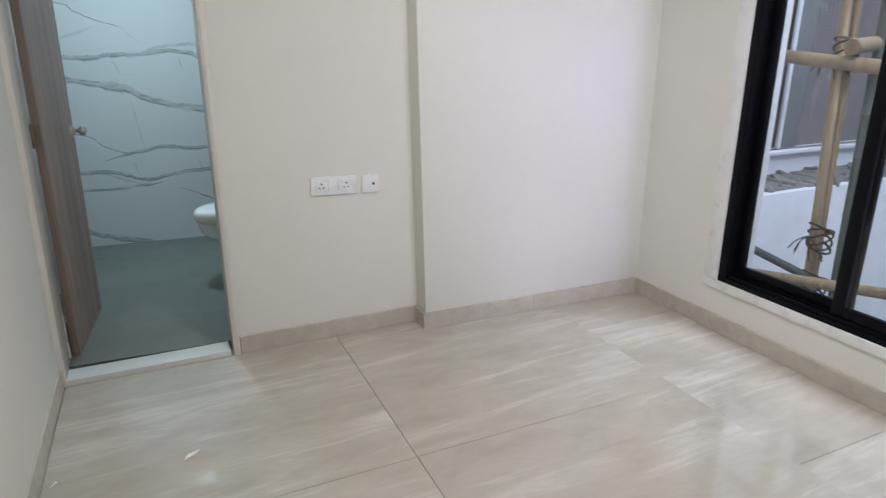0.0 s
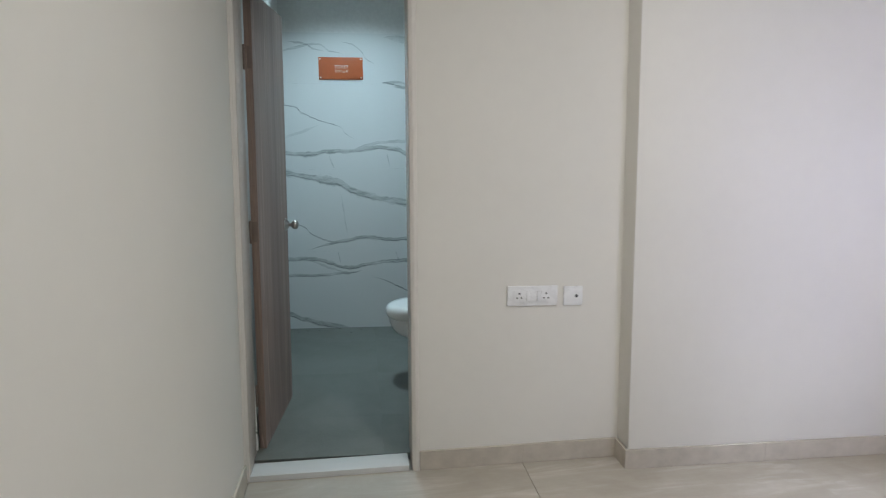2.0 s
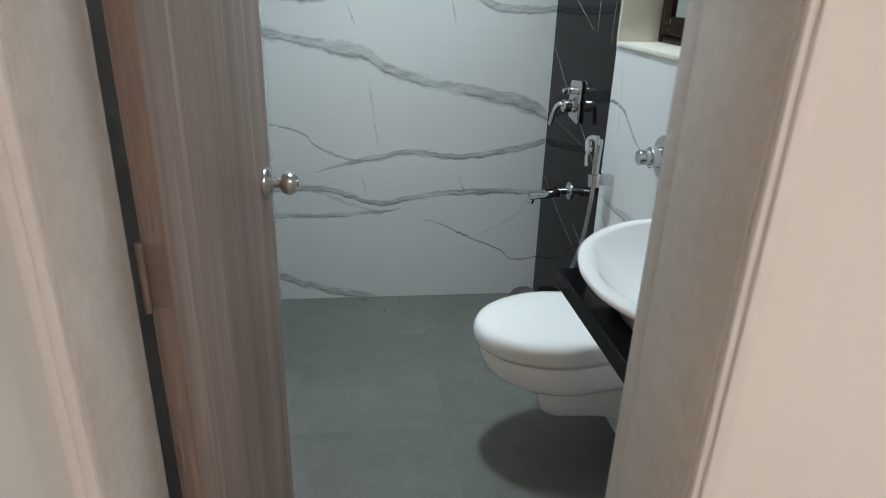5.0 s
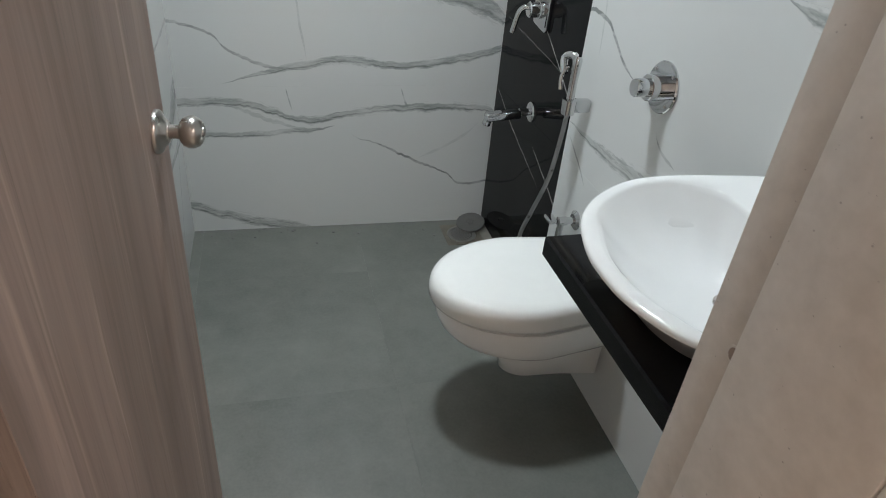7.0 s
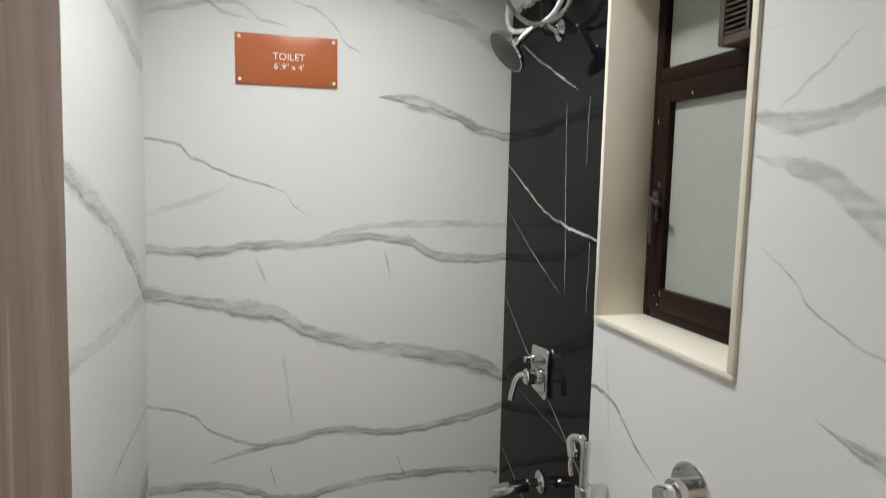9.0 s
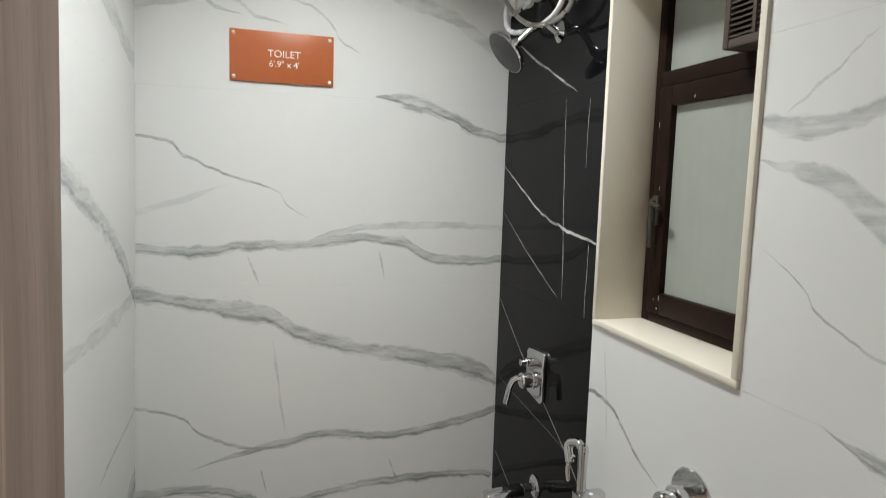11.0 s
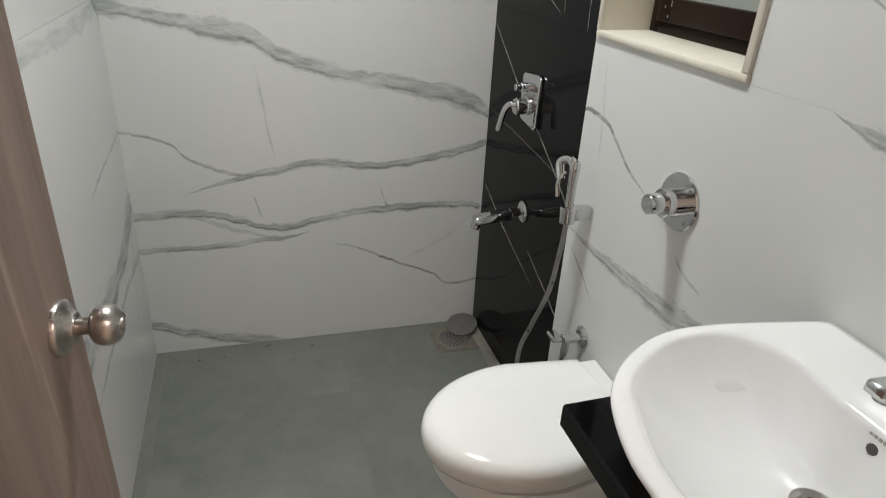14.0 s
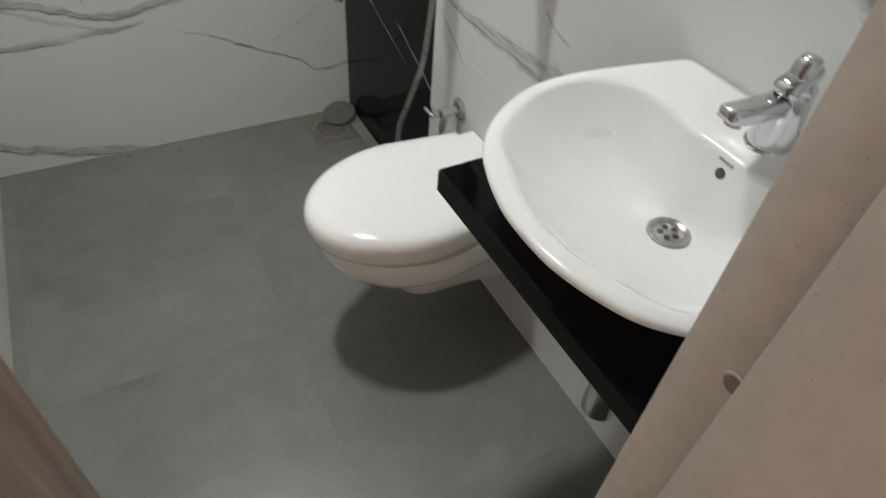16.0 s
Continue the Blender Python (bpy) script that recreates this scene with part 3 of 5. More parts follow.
box(BED_R, BED_R + 0.24, y1, JOG_Y - 0.001, 0, BED_TOP, bm=bm)
box(BED_R, BED_R + 0.24, y0, y1, 0, z0, bm=bm)
box(BED_R, BED_R + 0.24, y0, y1, z1, BED_TOP, bm=bm)
wall_right = solid("wall_east", bm, PAINT, "cream painted wall around a large sliding window", "wall", "structure")
# Made-up opening, out of view; its edges trim the added rear lamps.
bm = box(-0.3, 2.02, BED_BACK - 0.15, BED_BACK, 0, BED_TOP)
box(2.84, BED_R + 0.24, BED_BACK - 0.15, BED_BACK, 0, BED_TOP, bm=bm)
box(2.02, 2.84, BED_BACK - 0.15, BED_BACK, 2.25, BED_TOP, bm=bm)
wall_rear = solid("wall_south", bm, PAINT, "cream painted rear wall with an opening that trims the added light", "wall", "structure")
ceiling = solid("ceiling", box(-1.5, BED_R + 0.24, BED_BACK - 0.15, YF - 0.012, BED_TOP, BED_TOP + 0.12), CEIL, "plain white painted ceiling", "ceiling", "structure")

# ---- setting: bathroom shell ----
solid("wall_bath_back", box(XL - 0.2, XR + 0.2, YB + 0.010, YB + 0.15, -0.1, BATH_TOP), PLASTER, "white plaster above veined marble tiles", "wall", "structure")
back_wall = bpy.data.objects["wall_bath_back"]
y0, y1, z0, z1 = WIN
bm = box(XR + 0.010, XR + 0.24, YF - 0.012, y0, -0.1, BATH_TOP)
box(XR + 0.010, XR + 0.24, y1, YB + 0.010, -0.1, BATH_TOP, bm=bm)
box(XR + 0.010, XR + 0.24, y0, y1, -0.1, z0, bm=bm)
box(XR + 0.010, XR + 0.24, y0, y1, z1, BATH_TOP, bm=bm)
window_wall = solid("wall_bath_window", bm, PLASTER, "tiled bathroom wall with a deep window opening", "wall", "structure")
bm = box(XL - 0.2, XL - 0.010, YF - 0.012, YB + 0.010, -0.1, BATH_TOP)
door_side_wall = solid("wall_bath_side", lean(bm, LEAN), PLASTER, "tiled bathroom wall behind the open door", "wall", "structure")
solid("ceiling_bath", box(XL - 0.2, XR + 0.24, YF - 0.012, YB + 0.15, BATH_TOP, BATH_TOP + 0.1), CEIL, "plain white painted bathroom ceiling", "ceiling", "structure")
def bath_slope(x):
    """The bathroom floor falls towards the drain."""
    return ZF + FALL * (XR - x)


bm = box(XL - 0.1, XR + 0.1, 0.105, YB + 0.05, -0.12, ZF - 0.003)
for v in bm.verts:
    v.co.z += FALL * (XR - v.co.x)
bath_floor = solid("floor_bath", bm, GROUT_GREY, "matte grey-green tiled bathroom floor", "floor", "structure")
floor = solid("floor", box(-1.5, BED_R + 0.24, BED_BACK, 0.105, -0.12, -0.003), GROUT, "polished beige streaked tile floor", "floor", "structure")
solid("door_threshold", box(0.020, 0.705, -0.008, 0.104, -0.01, 0.030, 0.003), SILLSTONE, "pale stone threshold under the bathroom door", "threshold", "structure")

# ---- bathroom door frame and leaf ----
door_frame = thing("door_1", (0.4, 0.1, 0.0), "speckled beige stone door frame of the bathroom", "door frame", kind="structure")


def jamb(face, wall, far, k):
    """One upright of the frame: broad face and a rebate for the leaf."""
    s = 1 if wall > face else -1
    a, b = sorted((face, wall))
    bm = box(a, b, 0.001, 0.168, 0.0, 2.06, 0.0025)
    a, b = sorted((face + s * 0.011, wall))
    box(a, b, 0.168, far, 0.0, 2.06, 0.002, bm=bm)
    return lean(bm, k)


def architrave(face, out, k):
    """Narrow stepped bead round the frame on the bedroom side."""
    s = 1 if out > face else -1
    a, b = sorted((face + s * 0.002, out))
    bm = box(a, b, -0.010, 0.0005, 0.0, 2.095, 0.003)
    a, b = sorted((face + s * 0.011, out - s * 0.001))
    box(a, b, -0.016, -0.010, 0.0, 2.095, 0.002, bm=bm)
    return lean(bm, k)


part("jamb", jamb(0.049, 0.012, 0.206, 0.024), FRAME, door_frame)
part("jamb", jamb(0.722, 0.775, 0.224, 0.004), FRAME, door_frame)
part("architrave", architrave(0.049, 0.024, 0.024), BEAD, door_frame, "cream painted narrow bead")
part("architrave", architrave(0.722, 0.754, 0.004), BEAD, door_frame, "cream painted narrow bead")
part("head", box(0.078, 0.724, 0.002, 0.163, 2.062, 2.10, 0.0025), FRAME, door_frame)
part("architrave", box(0.070, 0.728, -0.011, 0.0, 2.058, 2.098, 0.003), BEAD, door_frame)
HOLE_Y, HOLE_Z = 0.174, 0.992
part("strike_hole", turned([(0, 0.0075), (0.009, 0.0085), (0.0095, 0.006)], (0.7415, HOLE_Y, HOLE_Z), (-1, 0, 0), 20), RAWWOOD, door_frame, "dark drilled latch hole")
part("strike_rim", turned([(0, 0.0115), (0.0008, 0.0110), (0.0008, 0.0088), (0, 0.0085)], (0.7333, HOLE_Y, HOLE_Z), (-1, 0, 0), 24), FRAME, door_frame)

HX, HY = 0.083, 0.213          # hinge end of the visible face
LEAF_W, LEAF_T = 0.590, 0.032
leaf_turn = Matrix.Translation((HX, HY, 0)) @ Matrix.Rotation(radians(-5.5), 4, "Z")
door_leaf = thing("bathroom_door", (HX, HY, 0.03), "grey-brown wood-grain bathroom door standing open inwards", "door")


def in_leaf(bm):
    bm.transform(leaf_turn)
    return lean(bm, LEAN)


part("leaf_core", in_leaf(box(-LEAF_T + 0.0015, -0.0015, 0.0, LEAF_W, 0.034, 2.045, 0.001)), RAWWOOD, door_leaf, "raw pinkish wood edge of the door")
part("leaf_face", in_leaf(box(-0.0015, 0.0, 0.0005, LEAF_W, 0.034, 2.045)), DOOR, door_leaf, "grey-brown laminate with tall grain")
part("leaf_face", in_leaf(box(-LEAF_T, -LEAF_T + 0.0015, 0.0005, LEAF_W, 0.034, 2.045)), DOOR, door_leaf)
for hz in (0.30, 1.05, 1.78):
    hinge = part("hinge", in_leaf(box(-LEAF_T + 0.003, -0.003, -0.0008, 0.0, hz - 0.045, hz + 0.045, 0.0003)), HINGE, door_leaf, "dull brown butt hinge let into the edge")
    bm = rod((-LEAF_T - 0.002, -0.005, hz - 0.05), (-LEAF_T - 0.002, -0.005, hz + 0.05), 0.005, n=14)
    part("knuckle", in_leaf(bm), HINGE, hinge)
    bm = bmesh.new()
    for sz in (-0.034, 0.0, 0.034):
        rod((-0.016, -0.0014, hz + sz), (-0.016, -0.0008, hz + sz), 0.0028, n=10, bm=bm)
    part("screws", in_leaf(bm), HINGE, hinge)
rng = random.Random(21)
for i in range(9):
    cz, h = 0.16 + 0.2 * i + rng.uniform(-0.05, 0.05), rng.uniform(0.03, 0.11)
    if abs(cz - 1.05) < 0.1:
        continue
    cx = -LEAF_T + 0.002 + rng.uniform(0, 0.006)
    part("splinter", in_leaf(box(cx, cx + rng.uniform(0.003, 0.009), -0.0016, 0.0005, cz - h, cz + h, 0.0006, seg=1)), RAWWOOD, door_leaf)
KY, KZ = 0.537, 1.008


def knob_set(side):
    prof_rose = [(0, 0.033), (0.004, 0.033), (0.007, 0.031), (0.010, 0.024), (0.016, 0.0175), (0.018, 0.0165)]
    prof_neck = [(0.017, 0.0105), (0.030, 0.0105), (0.034, 0.0115)]
    prof_ball = [(0.033, 0.010), (0.0345, 0.016), (0.039, 0.0215), (0.046, 0.0245), (0.053, 0.0245), (0.060, 0.0215), (0.065, 0.0165), (0.0665, 0.0135), (0.0655, 0.0125), (0.0655, 0.001)]
    at = (0, KY, KZ) if side > 0 else (-LEAF_T, KY, KZ)
    rose = part("rose", in_leaf(turned(prof_rose, at, (side, 0, 0), 40)), STEEL, door_leaf, "brushed steel round rose")
    knob = part("knob", in_leaf(turned(prof_ball, at, (side, 0, 0), 40)), STEEL, door_leaf, "brushed steel round door knob")
    part("neck", in_leaf(turned(prof_neck, at, (side, 0, 0), 28)), STEEL, knob)
    part("button", in_leaf(turned([(0.0656, 0.008), (0.068, 0.0075), (0.069, 0.006)], at, (side, 0, 0), 20)), DARKSTEEL, knob)


knob_set(1)
knob_set(-1)

# ---- bedroom entrance door, open beside the wall ----
entry = thing("bedroom_door", (0.10, -1.82, 0.01), "grey-brown wood-grain bedroom door folded back beside the wall", "door")
part("leaf", box(0.062, 0.096, -2.56, -1.815, 0.012, 2.07, 0.0015), DOOR, entry)
for hz in (0.3, 1.05, 1.8):
    part("hinge", rod((0.048, -2.566, hz - 0.05), (0.048, -2.566, hz + 0.05), 0.006, n=14), DARKSTEEL, entry, "dull steel butt hinge")
part("latch_plate", box(0.071, 0.087, -1.8165, -1.813, 0.94, 1.06, 0.0005), DARKSTEEL, entry)

# ---- switch plates ----


def plate_at(x0, x1, z0, z1, turn):
    c = Vector(((x0 + x1) / 2, 0, (z0 + z1) / 2))
    return Matrix.Translation(c) @ Matrix.Rotation(radians(turn), 4, "Y") @ Matrix.Translation(-c)


def socket_plate():
    x0, x1, z0, z1 = 1.136, 1.359, 0.732, 0.820
    m = plate_at(x0, x1, z0, z1, 1.3)
    t = thing("socket_plate", (x0, 0, z0), "white double socket plate with two rocker switches on the wall", "socket")

    def go(name, bm, mat, parent, label=""):
        bm.transform(m)
        return part(name, bm, mat, parent, label)

    go("plate", box(x0, x1, -0.010, 0.0, z0, z1, 0.004, seg=3), PLATE, t)
    go("inset", box(x0 + 0.022, x1 - 0.022, -0.0115, -0.010, z0 + 0.016, z1 - 0.016, 0.0007), PLATE, t)
    zc = (z0 + z1) / 2
    for cx in (x0 + 0.052, x1 - 0.052):
        bm = bmesh.new()
        turned([(0, 0.0042), (0.0006, 0.0042)], (cx, -0.0115, zc + 0.011), (0, -1, 0), 16, bm)
        turned([(0, 0.0036), (0.0006, 0.0036)], (cx - 0.0095, -0.0115, zc - 0.008), (0, -1, 0), 16, bm)
        turned([(0, 0.0036), (0.0006, 0.0036)], (cx + 0.0095, -0.0115, zc - 0.008), (0, -1, 0), 16, bm)
        go("socket_holes", bm, BLACKPLASTIC, t, "three round black socket holes")
    for cx in (x0 + 0.092, x1 - 0.084):
        bm = box(cx - 0.0085, cx + 0.0085, -0.0155, -0.0105, zc - 0.021, zc + 0.021, 0.0015)
        for v in bm.verts:
            if v.co.y < -0.013:
                v.co.y += 0.0022 * (v.co.z - zc) / 0.021
        go("rocker", bm, PLATE, t, "white rocker switch")
        # Solid grey backing; the shade round the rocker is put into its colour.
        go("rocker_shade", box(cx - 0.0097, cx + 0.0097, -0.0121, -0.0112, zc - 0.0222, zc + 0.0222), ROCKER_SHADE, t, "grey backing with the rocker's shaded outline in its colour")


def blank_plate():
    x0, x1, z0, z1 = 1.386, 1.472, 0.727, 0.813
    m = plate_at(x0, x1, z0, z1, 1.3)
    t = thing("aerial_plate", (x0, 0, z0), "small white wall plate with one round aerial socket", "socket")
    for name, bm, mat in (
        ("plate", box(x0, x1, -0.010, 0.0, z0, z1, 0.004, seg=3), PLATE),
        ("inset", box(x0 + 0.012, x1 - 0.012, -0.0115, -0.010, z0 + 0.014, z1 - 0.014, 0.0007), PLATE),
        ("socket_ring", turned([(0, 0.0068), (0.003, 0.0062), (0.003, 0.004), (0.001, 0.004)], (x0 + 0.056, -0.0115, 0.770), (0, -1, 0), 20), BLACKPLASTIC),
        ("socket_pin", turned([(0, 0.0018), (0.004, 0.0014)], (x0 + 0.056, -0.0115, 0.770), (0, -1, 0), 10), STEEL),
    ):
        bm.transform(m)
        part(name, bm, mat, t)


socket_plate()
blank_plate()

# ---- bedroom window ----
y0, y1, z0, z1 = BWIN
bedroom_window = thing("window_1", (BED_R + 0.1, (y0 + y1) / 2, z0), "large black aluminium sliding window with white stone reveal", "window", kind="structure")
RV, RB = 0.083, 0.046
bm = box(BED_R - 0.012, BED_R + 0.24, y0, y1, z0, z0 + RB, 0.004)
part("window_sill", bm, WHITESTONE, bedroom_window, "white stone sill")
for a, b in ((y0, y0 + RV), (y1 - RV, y1)):
    part("reveal", box(BED_R - 0.012, BED_R + 0.24, a, b, z0 + RB, z1, 0.004), WHITESTONE, bedroom_window, "white stone reveal")
part("reveal", box(BED_R - 0.012, BED_R + 0.24, y0 + RV, y1 - RV, z1 - RV, z1, 0.004), WHITESTONE, bedroom_window)
FX = BED_R - 0.004
fy0, fy1, fz0, fz1 = y0 + RV, y1 - RV, z0 + RB, z1 - RV
bm = box(FX, FX + 0.10, fy1 - 0.045, fy1, fz0, fz1, 0.002)
box(FX, FX + 0.10, fy0, fy0 + 0.045, fz0, fz1, 0.002, bm=bm)
box(FX, FX + 0.10, fy0 + 0.045, fy1 - 0.045, fz1 - 0.045, fz1, 0.002, bm=bm)
box(FX, FX + 0.10, fy0 + 0.045, fy1 - 0.045, fz0, fz0 + 0.022, 0.002, bm=bm)
for rail in (0.012, 0.045, 0.082):
    box(FX + rail, FX + rail + 0.006, fy0 + 0.045, fy1 - 0.045, fz0 + 0.022, fz0 + 0.040, 0.001, bm=bm)
part("window_frame", bm, ALU, bedroom_window, "black aluminium outer frame with sliding tracks")
mid = -1.345


def sash(a, b, x):
    w, lo, hi = 0.052, fz0 + 0.026, fz1 - 0.03
    bm = box(x, x + 0.026, a, a + w, lo, hi, 0.003)
    box(x, x + 0.026, b - w, b, lo, hi, 0.003, bm=bm)
    box(x, x + 0.026, a + w, b - w, lo, lo + 0.062, 0.003, bm=bm)
    box(x, x + 0.026, a + w, b - w, hi - w, hi, 0.003, bm=bm)
    s = part("sash", bm, ALU, bedroom_window, "black aluminium sliding sash")
    pane = part("pane", box(x + 0.010, x + 0.015, a + w - 0.006, b - w + 0.006, lo + 0.056, hi - w + 0.006), CLEAR, s)
    pane.visible_shadow = False


sash(mid - 0.03, fy1 - 0.04, FX + 0.06)
sash(fy0 + 0.04, mid + 0.03, FX + 0.022)

# ---- outside the bedroom window ----
wing = thing("building_wing", (6.0, 1.0, -3.0), "weathered white wing of the building with a window and ledge", "building", kind="structure")
WY = 1.22
bm = box(BED_R + 0.24, 5.50, WY, WY + 0.25, 0.2, 6.0)
box(7.4, 12.0, WY, WY + 0.25, 0.2, 6.0, bm=bm)
box(5.50, 7.4, WY, WY + 0.25, 0.2, 0.46, bm=bm)
box(5.50, 7.4, WY, WY + 0.25, 2.3, 6.0, bm=bm)
part("wall", bm, FACADE, wing)
part("ledge", box(BED_R + 0.24, 12.0, 0.70, WY + 0.25, -3.0, 0.2, 0.012), FACADE, wing, "white plastered ledge below the window")
far_window = part("window", box(5.50, 7.4, WY + 0.16, WY + 0.20, 0.46, 2.3), MULLION, wing, "dull grey window of the wing")
for a, b in ((5.50, 5.60), (5.95, 6.20), (6.7, 6.82), (7.3, 7.4)):
    part("frame", box(a, b, WY + 0.06, WY + 0.16, 0.46, 2.3, 0.006), MULLION, far_window)
for a, b in ((5.60, 5.95), (6.20, 6.7), (6.82, 7.3)):
    part("pane", box(a, b, WY + 0.11, WY + 0.12, 0.46, 2.3), FARGLASS, far_window)
part("frame_edge", box(5.905, 5.95, WY + 0.03, WY + 0.06, 0.46, 2.3, 0.004), FACADE, far_window)
part("sill", box(5.44, 7.46, WY - 0.06, WY + 0.06, 0.42, 0.46, 0.006), FACADE, wing)
solid("wall_across", box(9.6, 9.9, -9.0, 1.2, -3.0, 7.0), FACADE, "tall weathered white wall across the yard", "wall", "structure")
bm = bmesh.new()
rng = random.Random(4)
for i in range(240):
    s = rng.uniform(0.02, 0.08)
    c = Vector((rng.uniform(4.2, 9.0), rng.uniform(0.76, 1.18), 0.2 + s * 0.25))
    made = bmesh.ops.create_icosphere(bm, subdivisions=1, radius=s, matrix=Matrix.Translation(c) @ Matrix.Rotation(rng.uniform(0, 6), 4, (rng.random(), rng.random(), 1)) @ Matrix.Diagonal((1, rng.uniform(0.5, 1.6), rng.uniform(0.25, 0.6), 1)))
    for v in made["verts"]:
        v.co += Vector((rng.uniform(-1, 1), rng.uniform(-1, 1), rng.uniform(-1, 1))) * s * 0.22
for i in range(60):
    x = 4.2 + 0.08 * i
    box(x - 0.06, x + 0.06, 0.73 + rng.uniform(0, 0.08), 1.20, 0.197, 0.215 + rng.uniform(0.0, 0.035), 0.008, bm=bm)
solid("rubble", bm, RUBBLE, "loose grey cement rubble lying on the ledge", "rubble", "stuff")
scaffold = thing("bamboo_scaffold", (3.75, -0.7, -3.0), "weathered bamboo scaffold tied with dark rope", "scaffold")


def bamboo(p, q, r, mat=BAMBOO, name="pole"):
    """A pole with swollen knuckles and a taper."""
    p, q = Vector(p), Vector(q)
    axis, length = (q - p).normalized(), (q - p).length
    prof, d, k = [], 0.0, 0
    while d < length:
        taper = 1 - 0.12 * d / length
        prof += [(d, r * taper), (d + 0.012, r * taper * 1.10), (d + 0.024, r * taper)]
        d += 0.27 + 0.05 * math.sin(k * 2.1)
        k += 1
    prof.append((max(length, prof[-1][0] + 0.01), r * 0.88))
    return part(name, turned(prof, p, axis, 16), mat, scaffold)


bamboo((3.75, -0.867, -3.0), (3.75, -0.522, 4.2), 0.027)
bamboo((3.80, -0.800, -3.0), (3.82, -0.585, 4.2), 0.022)
bamboo((3.88, -0.860, -3.0), (3.90, -0.724, 4.2), 0.042, TARP)
bamboo((3.70, 0.6, -0.10), (3.66, -3.2, 0.62), 0.030)
bamboo((3.70, 0.6, 1.43), (3.68, -3.2, 1.10), 0.036)
bamboo((4.05, 0.25, 0.16), (3.72, -0.86, 0.15), 0.026, TARP)
bamboo((3.62, -0.80, 1.39), (5.6, -0.45, 1.52), 0.038)
for c in ((3.75, -0.73, 0.13), (3.75, -0.67, 1.36), (3.75, -0.715, 0.40)):
    bm = bmesh.new()
    for i in range(6):
        ring = [(c[0] + 0.004 + 0.062 * math.cos(a), c[1] - 0.02 + 0.060 * math.sin(a), c[2] - 0.05 + 0.02 * i + 0.03 * math.sin(a + i)) for a in [j * math.pi / 5 for j in range(11)]]
        hose(ring, 0.006, 6, 2, bm=bm)
    for i in range(7):
        a = i * 0.9
        hose([(c[0] - 0.04, c[1] + 0.02, c[2]), (c[0] - 0.07, c[1] + 0.06 * math.cos(a), c[2] - 0.03), (c[0] - 0.06, c[1] + 0.11 * math.cos(a), c[2] - 0.09 - 0.02 * (i % 3))], 0.0035, 5, 3, bm=bm)
    part("lashing", bm, COIR, scaffold, "frayed dark coir lashing")
solid("ground", box(-60, 60, -60, 60, -3.3, -3.0), RUBBLE, "bare grey cement ground", "ground", "structure")

# ---- floor litter ----
bm = bmesh.new()
loft([[Vector((0.455, -0.765, 0.0035)), Vector((0.500, -0.742, 0.0035)), Vector((0.512, -0.722, 0.0035)), Vector((0.470, -0.738, 0.0035))],
      [Vector((0.456, -0.764, 0.0048)), Vector((0.501, -0.741, 0.0075)), Vector((0.512, -0.721, 0.0052)), Vector((0.470, -0.737, 0.0062))]], bm)
solid("paper_scrap", bm, PAPER, "small torn white paper scrap on the floor", "litter", group="paper scraps on the floor")
bm = loft([[Vector((0.040, -0.735, 0.0035)), Vector((0.062, -0.712, 0.0035)), Vector((0.055, -0.705, 0.0035))],
           [Vector((0.041, -0.735, 0.0050)), Vector((0.062, -0.712, 0.0060)), Vector((0.055, -0.705, 0.0052))]])
solid("paper_scrap", bm, PAPER, "tiny white paper scrap beside the wall", "litter", group="paper scraps on the floor")

# ---- ceiling lamps ----


def ceiling_light(x, y, z, r, label):
    t = thing("ceiling_light", (x, y, z), label, "ceiling light")
    part("rim", turned([(0, r + 0.02), (0.02, r + 0.018), (0.024, r + 0.008), (0.024, r), (0.0, r)], (x, y, z), (0, 0, -1), 48), PLATE, t)


# Rim added for the bedroom's overhead fill; no such fitting is known.
ceiling_light(1.60, -1.80, BED_TOP, 0.10, "small round white downlight rim added out of view")
# Housing made up to go with the west wall fill; never in view.
batten = thing("added_batten", (0.04, -1.75, 2.3), "white batten housing added out of view for the fill light", "wall light")
part("housing", box(0.045, 0.075, -2.38, -1.12, 2.27, 2.33, 0.005), PLATE, batten)
ceiling_light(0.50, 1.42, BATH_TOP, 0.085, "small round white ceiling light")

# ---- bathroom window ----
y0, y1, z0, z1 = WIN
bath_window = thing("window_2", (XR + 0.1, (y0 + y1) / 2, z0), "dark brown window with frosted panes in a cream marble reveal", "window", kind="structure")
T = 0.016
part("window_sill", box(XR - 0.008, XR + 0.20, y0, y1, z0, z0 + T, 0.004), CREAM, bath_window, "cream marble sill")
part("reveal", box(XR - 0.008, XR + 0.20, y1 - T, y1, z0 + T, z1, 0.003), CREAM, bath_window, "cream marble reveal")
part("reveal", box(XR - 0.008, XR + 0.20, y0, y0 + T, z0 + T, z1, 0.003), CREAM, bath_window)
part("reveal", box(XR - 0.008, XR + 0.20, y0 + T, y1 - T, z1 - T, z1, 0.003), CREAM, bath_window)
WX = XR + 0.122
a, b, lo, hi = y0 + T, y1 - T, z0 + T, z1 - T
TR = 1.812
bm = box(WX, WX + 0.05, a, a + 0.03, lo, hi, 0.002)
box(WX, WX + 0.05, b - 0.03, b, lo, hi, 0.002, bm=bm)
box(WX, WX + 0.05, a + 0.03, b - 0.03, lo, lo + 0.025, 0.002, bm=bm)
box(WX, WX + 0.05, a + 0.03, b - 0.03, hi - 0.03, hi, 0.002, bm=bm)
box(WX - 0.004, WX + 0.05, a + 0.03, b - 0.03, TR, TR + 0.035, 0.002, bm=bm)
part("window_frame", bm, BROWN, bath_window)
